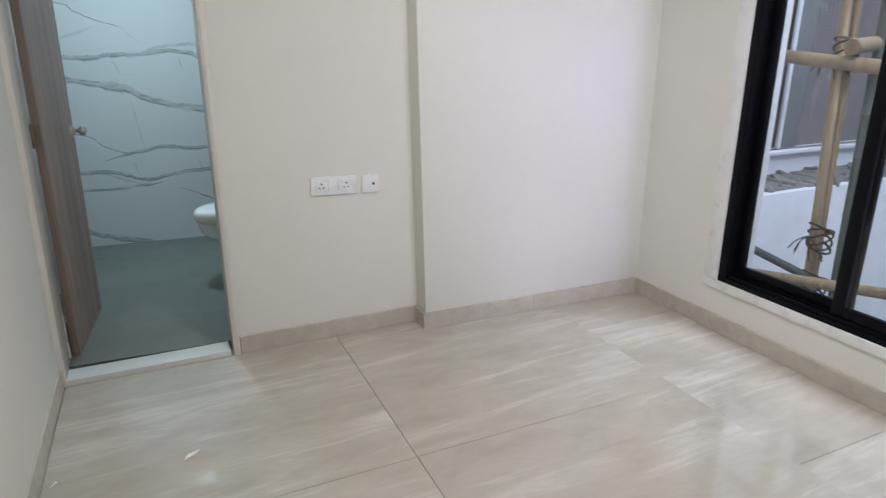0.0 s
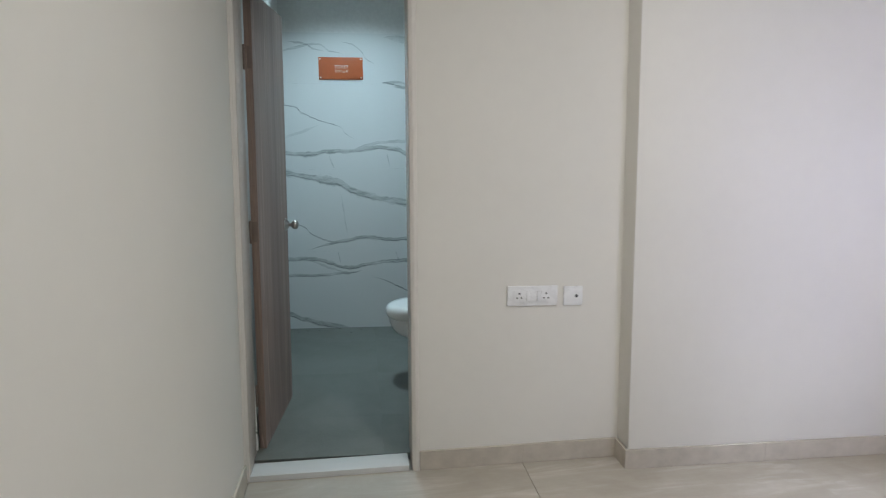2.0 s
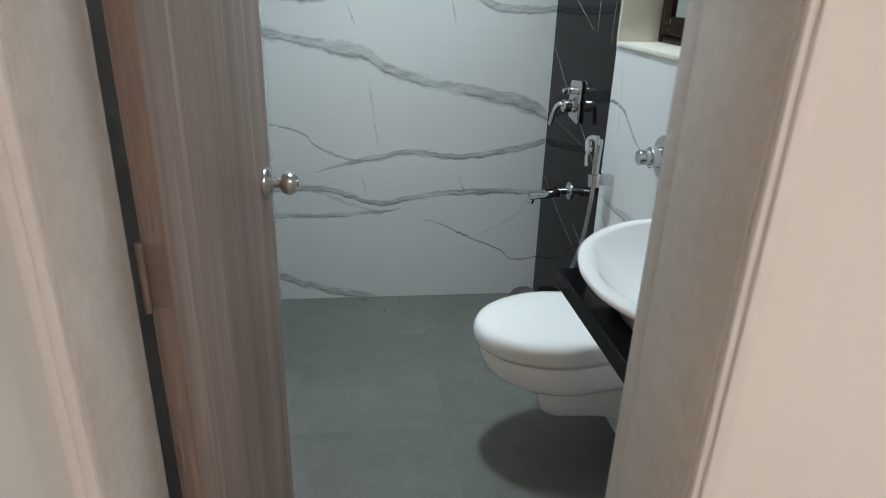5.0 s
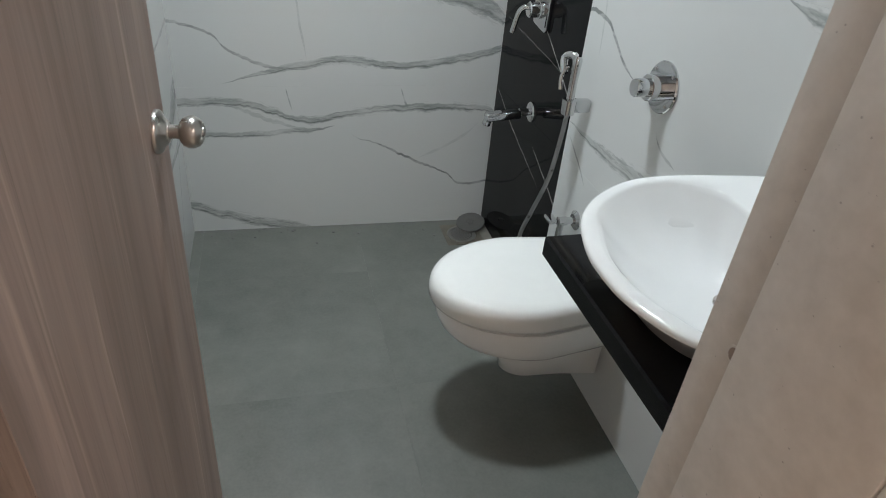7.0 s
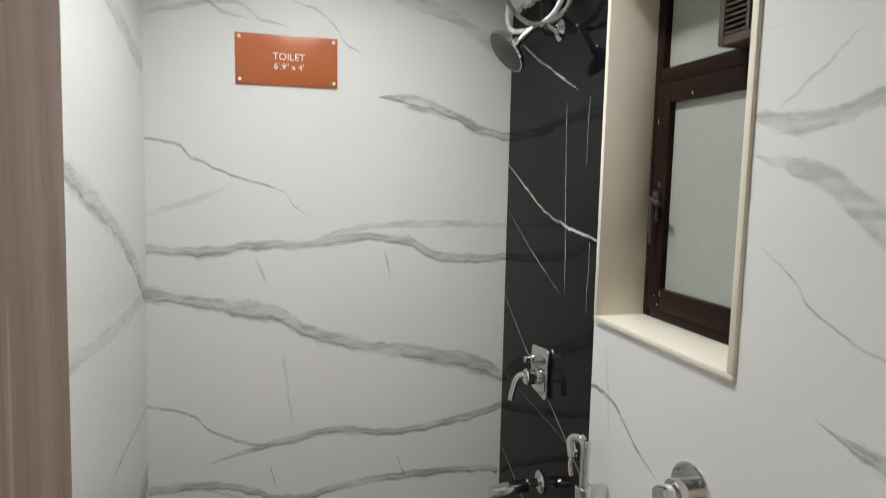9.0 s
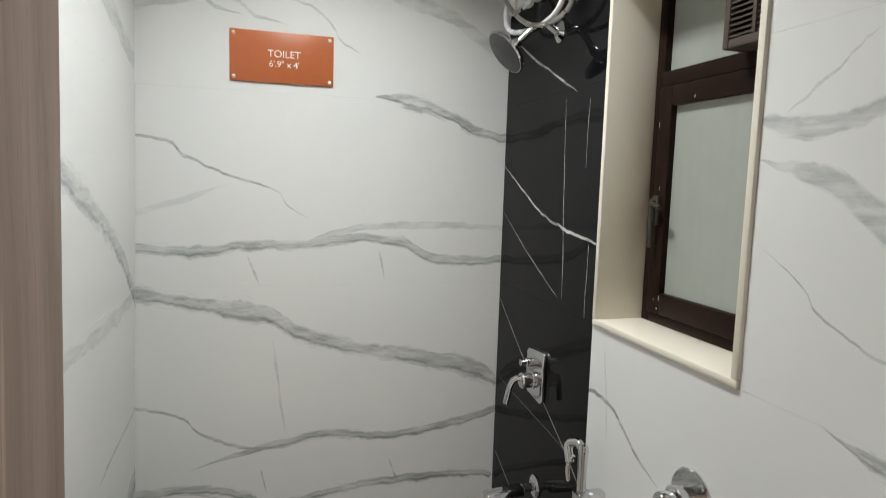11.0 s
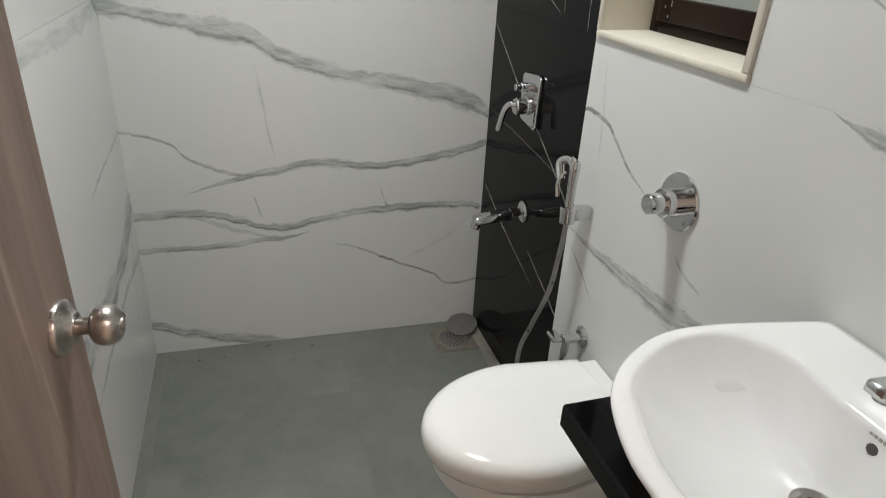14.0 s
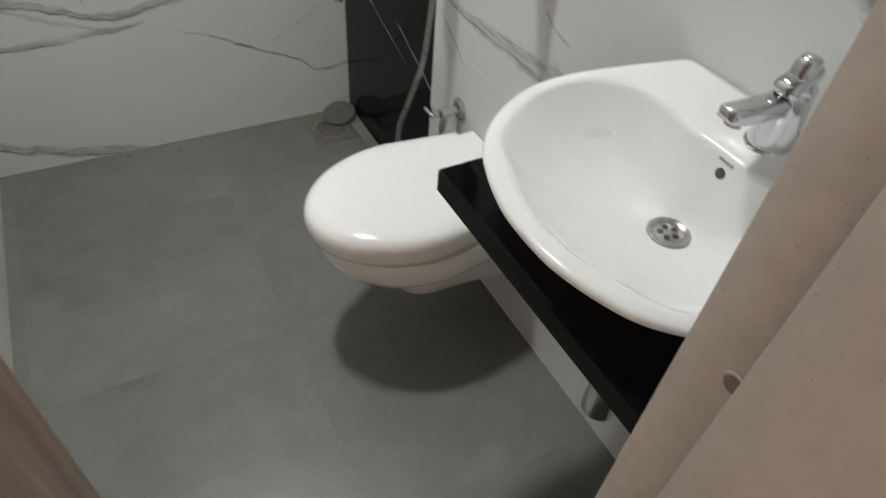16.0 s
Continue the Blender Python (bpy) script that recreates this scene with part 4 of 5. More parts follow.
bm = box(WX - 0.010, WX + 0.03, a + 0.032, a + 0.080, lo + 0.027, TR - 0.002, 0.003)
box(WX - 0.010, WX + 0.03, b - 0.080, b - 0.032, lo + 0.027, TR - 0.002, 0.003, bm=bm)
box(WX - 0.010, WX + 0.03, a + 0.080, b - 0.080, lo + 0.027, lo + 0.078, 0.003, bm=bm)
box(WX - 0.010, WX + 0.03, a + 0.080, b - 0.080, TR - 0.048, TR - 0.002, 0.003, bm=bm)
casement = part("casement", bm, BROWN, bath_window, "paint-flecked dark brown casement")
part("pane", box(WX + 0.006, WX + 0.012, a + 0.075, b - 0.075, lo + 0.072, TR - 0.044), FROST, casement, "dusty frosted pane")
bm = box(WX - 0.022, WX - 0.010, b - 0.066, b - 0.046, 1.485, 1.555, 0.003)
box(WX - 0.034, WX - 0.022, b - 0.062, b - 0.050, 1.430, 1.545, 0.004, bm=bm)
rod((WX - 0.030, b - 0.056, 1.535), (WX - 0.036, b - 0.100, 1.527), 0.006, n=12, bm=bm)
part("latch", bm, plain("dark_tarnished_metal", (0.07, 0.058, 0.05), 0.45, 0.5, vary=0.3), casement, "tarnished metal window latch")
bm = bmesh.new()
rng = random.Random(9)
for i in range(8):
    yy, zz = rng.choice([(b - rng.uniform(0.035, 0.078), rng.uniform(1.28, 1.78)), (rng.uniform(a + 0.04, b - 0.04), lo + rng.uniform(0.03, 0.07)), (rng.uniform(a + 0.04, b - 0.04), TR - rng.uniform(0.005, 0.045))])
    h = rng.uniform(0.003, 0.014)
    box(WX - 0.0112, WX - 0.0098, yy, yy + rng.uniform(0.0006, 0.0016), zz, zz + h, bm=bm)
part("paint_flecks", bm, PLASTER, casement, "white paint drips")
part("upper_pane", box(WX + 0.018, WX + 0.024, a + 0.024, b - 0.024, TR + 0.03, hi - 0.026), FROST, bath_window, "dusty frosted pane")
fan = thing("exhaust_fan", (WX, a + 0.1, TR + 0.04), "brown louvred exhaust fan fixed in the upper window", "fan")
fy0, fy1, fz0, fz1 = a + 0.006, a + 0.170, TR + 0.030, hi - 0.002
bm = box(WX - 0.062, WX + 0.018, fy0, fy0 + 0.016, fz0, fz1, 0.004)
box(WX - 0.062, WX + 0.018, fy1 - 0.016, fy1, fz0, fz1, 0.004, bm=bm)
box(WX - 0.062, WX + 0.018, fy0 + 0.016, fy1 - 0.016, fz0, fz0 + 0.018, 0.004, bm=bm)
box(WX - 0.062, WX + 0.018, fy0 + 0.016, fy1 - 0.016, fz1 - 0.018, fz1, 0.004, bm=bm)
part("housing", bm, FANBROWN, fan)
part("backing", box(WX - 0.022, WX + 0.016, fy0 + 0.016, fy1 - 0.016, fz0 + 0.018, fz1 - 0.018), BLACKPLASTIC, fan)
z = fz0 + 0.028
while z < fz1 - 0.024:
    bm = box(WX - 0.060, WX - 0.026, fy0 + 0.016, fy1 - 0.016, z, z + 0.0038, 0.0008)
    for v in bm.verts:
        v.co.z -= (WX - 0.03 - v.co.x) * 0.25
    part("slat", bm, FANBROWN, fan)
    z += 0.0105
part("grille_bar", box(WX - 0.0635, WX - 0.056, (fy0 + fy1) / 2 - 0.004, (fy0 + fy1) / 2 + 0.004, fz0 + 0.018, fz1 - 0.018), FANBROWN, fan)
part("emblem", box(WX - 0.0665, WX - 0.062, (fy0 + fy1) / 2 - 0.028, (fy0 + fy1) / 2 + 0.010, fz0 + 0.10, fz0 + 0.125, 0.002), DARKSTEEL, fan)
# Unseen backdrop added to close off the outside of the bathroom window.
solid("wall_backdrop", box(XR + 0.9, XR + 1.0, YF, YB + 0.15, -1.0, 4.0), FACADE, "plain backdrop wall added unseen behind the frosted window", "wall", "structure")

# ---- room name plate ----
sign = thing("sign_plate", (0.414, YB, 1.856), "copper-orange name plate with white lettering and corner screws", "sign")
part("board", box(0.260, 0.568, YB - 0.006, YB - 0.0005, 1.856, 2.008, 0.0012), SIGN, sign)
for sx in (0.272, 0.556):
    for sz in (1.869, 1.996):
        part("screw_cap", turned([(0, 0.0055), (0.002, 0.0052), (0.0035, 0.0025)], (sx, YB - 0.006, sz), (0, -1, 0), 16), SIGNWHITE, sign)
upright = Matrix.Rotation(radians(90), 4, "X")
lettering("title_letters", "TOILET", 0.030, Matrix.Translation((0.419, YB - 0.0066, 1.942)) @ upright, SIGNWHITE, sign)
lettering("size_letters", "6'.9\" x 4'", 0.026, Matrix.Translation((0.419, YB - 0.0066, 1.912)) @ upright, SIGNWHITE, sign)

# ---- floor drain with its lid ----
drain = thing("floor_drain", (1.045, 1.965, ZF), "square steel floor drain with its grate exposed", "drain")
bm = box(0.955, 1.112, 1.860, 2.018, ZF - 0.002, ZF + 0.0062, 0.001)
part("frame", bm, plain("brown_stained_steel", (0.17, 0.15, 0.12), 0.45, 0.3, vary=0.4), drain)
part("ring", turned([(0, 0.062), (0.003, 0.061), (0.003, 0.052), (0.001, 0.050), (0.001, 0.002)], (1.031, 1.935, ZF + 0.0060), (0, 0, 1), 40), DARKSTEEL, drain)
bm = bmesh.new()
for k in range(4):
    for j in range(6 + 5 * k):
        ang = 2 * math.pi * j / (6 + 5 * k)
        r = 0.010 + 0.011 * k
        turned([(0, 0.0032), (0.0008, 0.0032)], (1.031 + r * math.cos(ang), 1.935 + r * math.sin(ang), ZF + 0.0072), (0, 0, 1), 8, bm)
part("grate_holes", bm, BLACKPLASTIC, drain)
lid = thing("drain_lid", (1.100, 2.010, ZF + 0.004), "round grey steel drain lid set aside tilted", "drain lid")
bm = turned([(0, 0.060), (0.006, 0.062), (0.009, 0.060), (0.009, 0.018), (0.006, 0.015), (0.006, 0.010), (0.009, 0.008), (0.009, 0.001)], (0, 0, 0), (0, 0, 1), 44)
bm.transform(Matrix.Translation((1.089, 2.000, ZF + 0.018)) @ Matrix.Rotation(radians(-10), 4, "Y") @ Matrix.Rotation(radians(8), 4, "X"))
part("disc", bm, plain("darkened_steel", (0.19, 0.185, 0.175), 0.4, 0.8, vary=0.15), lid)

bm = box(1.113, XR - 0.001, 1.74, YB - 0.002, ZF - 0.004, ZF + 0.0045, 0.001)
solid("floor_mortar_strip", bm, plain("tan_mortar", (0.19, 0.178, 0.15), 0.75, vary=0.3, grain=30, bump=0.3), "tan mortar strip along the foot of the black tiles", "floor", "structure")

# ---- shower mixer, spout and shower head on the black panel ----
mixer = thing("shower_mixer", (XR, 1.72, 1.0), "chrome concealed shower mixer with lever on a slanted plate", "mixer")
bm = bmesh.new()
for x in (XR - 0.001, XR - 0.012):
    pts = [(1.768, 1.072), (1.672, 1.082), (1.660, 1.072), (1.663, 0.934), (1.674, 0.924), (1.768, 0.936), (1.780, 0.948), (1.780, 1.060)]
    vs = [bm.verts.new((x, y, z)) for y, z in pts]
    bm.faces.new(vs)
bm.verts.ensure_lookup_table()
n = len(bm.verts) // 2
for i in range(n):
    bm.faces.new((bm.verts[i], bm.verts[(i + 1) % n], bm.verts[n + (i + 1) % n], bm.verts[n + i]))
bmesh.ops.bevel(bm, geom=list(bm.edges), offset=0.002, segments=2, profile=0.5, affect="EDGES")
part("plate", bm, CHROME, mixer)
part("diverter", turned([(0, 0.013), (0.028, 0.013), (0.030, 0.010), (0.046, 0.010), (0.048, 0.008)], (XR - 0.012, 1.72, 1.040), (-1, 0, 0), 28), CHROME, mixer)
part("cartridge", turned([(0, 0.027), (0.010, 0.027), (0.012, 0.024), (0.040, 0.024), (0.044, 0.021)], (XR - 0.012, 1.72, 0.985), (-1, 0, 0), 36), CHROME, mixer)
bm = hose([(XR - 0.046, 1.722, 0.988), (XR - 0.066, 1.728, 0.990), (XR - 0.080, 1.736, 0.968), (XR - 0.090, 1.744, 0.908)], 0.0085, 16, 8)
for v in bm.verts:
    v.co.y = 1.73 + (v.co.y - 1.73) * 1.15
part("lever", bm, CHROME, mixer)
spout = thing("bath_spout", (XR, 1.70, 0.655), "chrome wall spout with round flange", "tap")
part("flange", turned([(0, 0.034), (0.004, 0.034), (0.008, 0.030), (0.012, 0.018)], (XR, 1.70, 0.655), (-1, 0, 0), 40), CHROME, spout)
part("tube", turned([(0, 0.013), (0.045, 0.013)], (XR, 1.70, 0.655), (-1, 0, 0), 24), CHROME, spout)
bm = box(XR - 0.165, XR - 0.040, 1.680, 1.720, 0.636, 0.664, 0.008, seg=3)
for v in bm.verts:
    v.co.z -= 0.5 * max(0, XR - 0.10 - v.co.x) ** 1.0 * 0.35
part("body", bm, CHROME, spout)
part("outlet", rod((XR - 0.150, 1.70, 0.642), (XR - 0.160, 1.70, 0.612), 0.014, 0.015, 24, bevel=0.002), CHROME, spout)
shower = thing("wall_shower", (XR, 1.68, 1.998), "chrome wall shower arm with round head", "shower")
part("flange", turned([(0, 0.030), (0.003, 0.030), (0.012, 0.018)], (XR, 1.68, 1.998), (-1, 0, 0), 36), CHROME, shower)
part("arm", hose([(XR - 0.01, 1.68, 1.998), (XR - 0.045, 1.682, 2.012), (XR - 0.08, 1.692, 2.000), (XR - 0.118, 1.705, 1.962)], 0.0095, 16, 8), CHROME, shower)
aim = Vector((-0.74, -0.02, -0.62)).normalized()
at = Vector((XR - 0.114, 1.704, 1.966))
head = part("rose", turned([(0, 0.012), (0.012, 0.016), (0.020, 0.014), (0.028, 0.024), (0.036, 0.052), (0.042, 0.064), (0.050, 0.067), (0.054, 0.065)], at, aim, 44), CHROME, shower)
part("spray_face", turned([(0.0542, 0.062), (0.056, 0.059)], at, aim, 40), RUBBER, shower, "dark grey spray face")

# ---- loose braided hoses and plaster patch high on the wall ----
patch = bmesh.new()
rng = random.Random(12)
for i in range(26):
    y = 1.50 + 0.66 * i / 25
    low = 2.095 + 0.03 * (y > 1.66) + rng.uniform(-0.008, 0.022)
    box(XR - rng.uniform(0.004, 0.022), XR + 0.012, y - 0.022, min(y + 0.024, YB - 0.002), low, 2.30, 0.004, bm=patch)
for v in patch.verts:
    v.co += Vector((rng.uniform(-1, 1), rng.uniform(-1, 0.2), rng.uniform(-1, 1))) * 0.005
box(XR - 0.014, XR + 0.012, 1.50, YB - 0.003, 2.135, 2.30, 0.003, bm=patch)
solid("plaster_patch", patch, PLASTER, "rough white plaster patched round pipe outlets", "plaster", "structure")
hoses = thing("water_hoses", (XR, 1.7, 2.1), "coiled braided steel water hoses hanging from the outlets", "hose")
part("braided_hose", hose([(XR, 1.93, 2.30), (XR - 0.05, 1.96, 2.28), (XR - 0.08, 1.955, 2.19), (XR - 0.08, 1.855, 2.092), (XR - 0.08, 1.715, 2.018), (XR - 0.075, 1.585, 1.996), (XR - 0.07, 1.500, 2.008), (XR - 0.07, 1.488, 2.042), (XR - 0.07, 1.56, 2.100), (XR - 0.06, 1.63, 2.135), (XR - 0.05, 1.67, 2.19), (XR - 0.04, 1.64, 2.26), (XR, 1.62, 2.28)], 0.0068, 12, 14, 0.05), STEEL, hoses, "braided steel hose")
part("white_hose", hose([(XR, 1.90, 2.24), (XR - 0.04, 1.935, 2.20), (XR - 0.055, 1.965, 2.115), (XR - 0.06, 1.925, 2.052), (XR - 0.06, 1.825, 2.022), (XR - 0.06, 1.68, 2.010), (XR - 0.06, 1.575, 2.030), (XR - 0.06, 1.535, 2.09), (XR - 0.05, 1.56, 2.16), (XR - 0.03, 1.60, 2.21), (XR, 1.60, 2.22)], 0.0075, 12, 14), PLATE, hoses, "white plastic hose")
part("braided_hose", hose([(XR, 1.74, 2.16), (XR - 0.04, 1.745, 2.165), (XR - 0.055, 1.71, 2.135), (XR - 0.055, 1.66, 2.120), (XR - 0.05, 1.61, 2.145), (XR - 0.05, 1.60, 2.20), (XR - 0.02, 1.62, 2.26)], 0.0068, 12, 12, 0.05), STEEL, hoses)
part("hose_nut", turned([(0, 0.013), (0.03, 0.013), (0.032, 0.010)], (XR - 0.01, 1.74, 2.16), (-1, 0, 0), 6), CHROME, hoses, "chrome hose nut")
part("pipe_stub", rod((XR + 0.005, 1.93, 2.20), (XR - 0.045, 1.93, 2.20), 0.013, n=20, bevel=0.002), CHROME, hoses, "chrome pipe stub")

# ---- hand spray, angle valve, flush plate ----
spray = thing("hand_spray", (XR, 1.34, 0.80), "chrome toilet hand spray in a wall holder with steel hose", "hand spray")
part("holder", box(XR - 0.055, XR, 1.304, 1.332, 0.802, 0.838, 0.006, seg=3), CHROME, spray)
part("holder_cup", turned([(0, 0.019), (0.040, 0.021), (0.042, 0.017)], (XR - 0.062, 1.318, 0.797), (0, 0, 1), 28), CHROME, spray)
part("grip", turned([(0, 0.009), (0.02, 0.0105), (0.10, 0.0112), (0.135, 0.0128), (0.150, 0.0135), (0.160, 0.010)], (XR - 0.062, 1.318, 0.795), (0.02, 0.03, 1), 24), CHROME, spray)
part("nozzle", hose([(XR - 0.060, 1.323, 0.940), (XR - 0.066, 1.338, 0.953), (XR - 0.078, 1.361, 0.940), (XR - 0.084, 1.340, 0.905)], 0.0108, 18, 6), CHROME, spray)
part("trigger", hose([(XR - 0.078, 1.334, 0.925), (XR - 0.088, 1.342, 0.895), (XR - 0.086, 1.340, 0.860)], 0.005, 10, 5), CHROME, spray)
part("hose", hose([(XR - 0.062, 1.318, 0.797), (XR - 0.064, 1.328, 0.70), (XR - 0.070, 1.345, 0.58), (XR - 0.082, 1.395, 0.44), (XR - 0.092, 1.43, 0.33), (XR - 0.090, 1.42, 0.22), (XR - 0.07, 1.33, 0.20), (XR - 0.055, 1.275, 0.28), (XR - 0.048, 1.262, 0.44)], 0.0065, 10, 44, 0.09), HOSESTEEL, spray, "ribbed steel hose")
valve = thing("angle_valve", (XR, 1.255, 0.485), "chrome angle valve with wall flange", "valve")
part("flange", turned([(0, 0.030), (0.003, 0.030), (0.010, 0.020)], (XR, 1.255, 0.485), (-1, 0, 0), 36), CHROME, valve)
part("body", turned([(0.008, 0.011), (0.030, 0.011), (0.032, 0.014), (0.058, 0.014), (0.060, 0.010)], (XR, 1.255, 0.485), (-1, 0, 0), 24), CHROME, valve)
part("outlet", rod((XR - 0.046, 1.256, 0.488), (XR - 0.047, 1.259, 0.430), 0.010, n=20, bevel=0.001), CHROME, valve)
part("handle", box(XR - 0.088, XR - 0.060, 1.249, 1.295, 0.478, 0.492, 0.005, seg=3), CHROME, valve)
flush = thing("flush_valve", (XR, 1.005, 0.978), "round chrome concealed flush valve with push button", "flush valve")
part("flange", turned([(0, 0.058), (0.004, 0.0585), (0.007, 0.056), (0.008, 0.030)], (XR, 1.005, 0.978), (-1, 0, 0), 56), CHROME, flush)
part("collar", turned([(0.006, 0.029), (0.042, 0.029), (0.044, 0.027), (0.044, 0.020)], (XR, 1.005, 0.978), (-1, 0, 0), 40), CHROME, flush)
part("button", turned([(0.043, 0.0205), (0.072, 0.0205), (0.075, 0.0185), (0.0752, 0.001)], (XR, 1.005, 0.978), (-1, 0, 0), 40), CHROME, flush)
for k in range(4):
    ang = math.pi / 4 + k * math.pi / 2
    part("screw", turned([(0.007, 0.004), (0.009, 0.0035)], (XR, 1.005 + 0.047 * math.cos(ang), 0.978 + 0.047 * math.sin(ang)), (-1, 0, 0), 12), STEEL, flush)

# ---- wall-hung toilet ----
TY = 1.026


def pan_ring(front, half, z, back=XR - 0.002, n=56, back_half=None):
    """A rounded outline that runs straight to the wall."""
    bh = half * 0.86 if back_half is None else back_half
    cx = front + min(half * 1.40, 0.7 * (back - front))
    out = []
    m = n // 2
    for i in range(m + 1):
        a = -math.pi / 2 + math.pi * i / m
        c, s = math.cos(a), math.sin(a)
        out.append(Vector((cx - (cx - front) * abs(c), TY + half * s, z)))
    k = n - m - 1
    for i in range(k):
        t = (i + 1) / (k + 1)
        if t < 0.4:
            f = t / 0.4
            out.append(Vector((cx + (back - cx) * f, TY + half + (bh - half) * f, z)))
        elif t <= 0.6:
            f = (t - 0.4) / 0.2
            out.append(Vector((back, TY + bh * (1 - 2 * f), z)))
        else:
            f = (t - 0.6) / 0.4
            out.append(Vector((back - (back - cx) * f, TY - bh + (bh - half) * f, z)))
    return out


toilet = thing("toilet", (0.95, TY, 0.13), "white wall-hung ceramic toilet with its lid closed", "toilet")
sections = [(0.895, 0.042, 0.145), (0.877, 0.057, 0.156), (0.869, 0.0635, 0.200), (0.862, 0.069, 0.237), (0.851, 0.080, 0.2625), (0.821, 0.100, 0.2745), (0.783, 0.123, 0.284), (0.743, 0.145, 0.298),
            (0.711, 0.161, 0.3175), (0.690, 0.171, 0.3435), (0.677, 0.176, 0.375), (0.6735, 0.177, 0.4025), (0.676, 0.1755, 0.409)]
part("bowl", loft([pan_ring(f, h, z, back_half=max(0.07, h * 0.80)) for f, h, z in sections]), CERAMIC, toilet, "white glazed ceramic bowl", 60)
BK = XR - 0.052
part("seat", loft([pan_ring(f, h, z, BK) for f, h, z in ((0.682, 0.1635, 0.4092), (0.680, 0.1650, 0.4105), (0.680, 0.1650, 0.4170), (0.682, 0.1635, 0.4182))]), LIDPLASTIC, toilet, "", 60)
lidz = [(0.669, 0.1720, 0.4185), (0.661, 0.1765, 0.420), (0.656, 0.1800, 0.431), (0.655, 0.1810, 0.449), (0.658, 0.1795, 0.466), (0.666, 0.1745, 0.478), (0.681, 0.1640, 0.4855), (0.712, 0.144, 0.4890), (0.76, 0.112, 0.4905), (0.83, 0.05, 0.491)]
part("lid", loft([pan_ring(f, h, z, BK - 0.01 * i / 9) for i, (f, h, z) in enumerate(lidz)]), LIDPLASTIC, toilet, "closed white glossy lid", 60)
part("hinge_block", box(BK - 0.004, XR - 0.004, TY - 0.148, TY + 0.148, 0.424, 0.474, 0.008, seg=3), LIDPLASTIC, toilet)
for s in (-1, 1):
    part("hinge", turned([(0, 0.009), (0.003, 0.011), (0.040, 0.011), (0.043, 0.009)], (BK - 0.012, TY + s * 0.132, 0.424), (0, -s, 0), 20), LIDPLASTIC, toilet)
for s in (-0.13, 0.13):
    part("mounting_cap", turned([(0, 0.010), (0.004, 0.009), (0.006, 0.005)], (1.08, TY + s * 1.08, 0.335), (0, s, 0), 16), LIDPLASTIC, toilet)

# ---- washbasin on its black counter ----
counter = solid("counter_slab", box(0.776, XR - 0.001, YF + 0.002, 0.703, 0.760, 0.803, 0.0042, seg=1), GRANITE, "polished black granite counter slab on the wall", "counter")
BY = 0.452


def outline(half, n=36):
    """Closed outline from a few points of one half, from the back's middle to the front's middle, by equal steps."""
    pts = curve_through([(x, d, 0) for x, d in half], 12)
    run = [0.0]
    for p, q in zip(pts, pts[1:]):
        run.append(run[-1] + (q - p).length)
    out = []
    for i in range(n + 1):
        s, k = run[-1] * i / n, 0
        while k < len(run) - 2 and run[k + 1] < s:
            k += 1
        f = (s - run[k]) / max(run[k + 1] - run[k], 1e-9)
        out.append(pts[k].lerp(pts[k + 1], f))
    return [(p.x, p.y) for p in out] + [(p.x, -p.y) for p in out[-2:0:-1]]


RIM = outline([(1.152, 0.0), (1.152, 0.06), (1.152, 0.12), (1.152, 0.158), (1.150, 0.172), (1.138, 0.180), (1.067, 0.206), (0.98, 0.234), (0.91, 0.239), (0.84, 0.210), (0.792, 0.164), (0.767, 0.112), (0.751, 0.050), (0.748, 0.0)], 48)
BOWL = outline([(1.041, 0.0), (1.041, 0.045), (1.047, 0.095), (1.046, 0.144), (1.028, 0.175), (1.004, 0.198), (0.957, 0.213), (0.90, 0.208), (0.828, 0.166), (0.801, 0.110), (0.782, 0.05), (0.777, 0.0)], 48)
DX, DY = 0.985, 0.436


def rise(x):
    """The rim climbs from the front towards the wall."""
    return 0.895 + 0.13 * (x - 0.74)


def ring_of(shape, drop, k=1.0, cx=0.95):
    out = []
    for x, d in shape:
        px = min(cx + (x - cx) * k, XR - 0.003)
        out.append(Vector((px, BY + d * k, max(0.8035, rise(px) - drop))))
    return out


def between(f, drop):
    out = []
    for a, b in zip(RIM, BOWL):
        x = a[0] + (b[0] - a[0]) * f
        out.append(Vector((x, BY + a[1] + (b[1] - a[1]) * f, rise(x) - drop)))
    return out


def towards_waste(f, g, r=0.031):
    """A ring inside the bowl: f of the way to the waste, g of its depth left."""
    out = []
    for x, d in BOWL:
        a = math.atan2(d, x - DX)
        out.append(Vector((x + (DX + r * math.cos(a) - x) * f, BY + d + (DY - BY + r * math.sin(a) - d) * f, 0.819 + (rise(x) - 0.819) * g)))
    return out


basin = thing("washbasin", (0.94, BY, 0.803), "white ceramic washbasin set on the black counter", "basin")
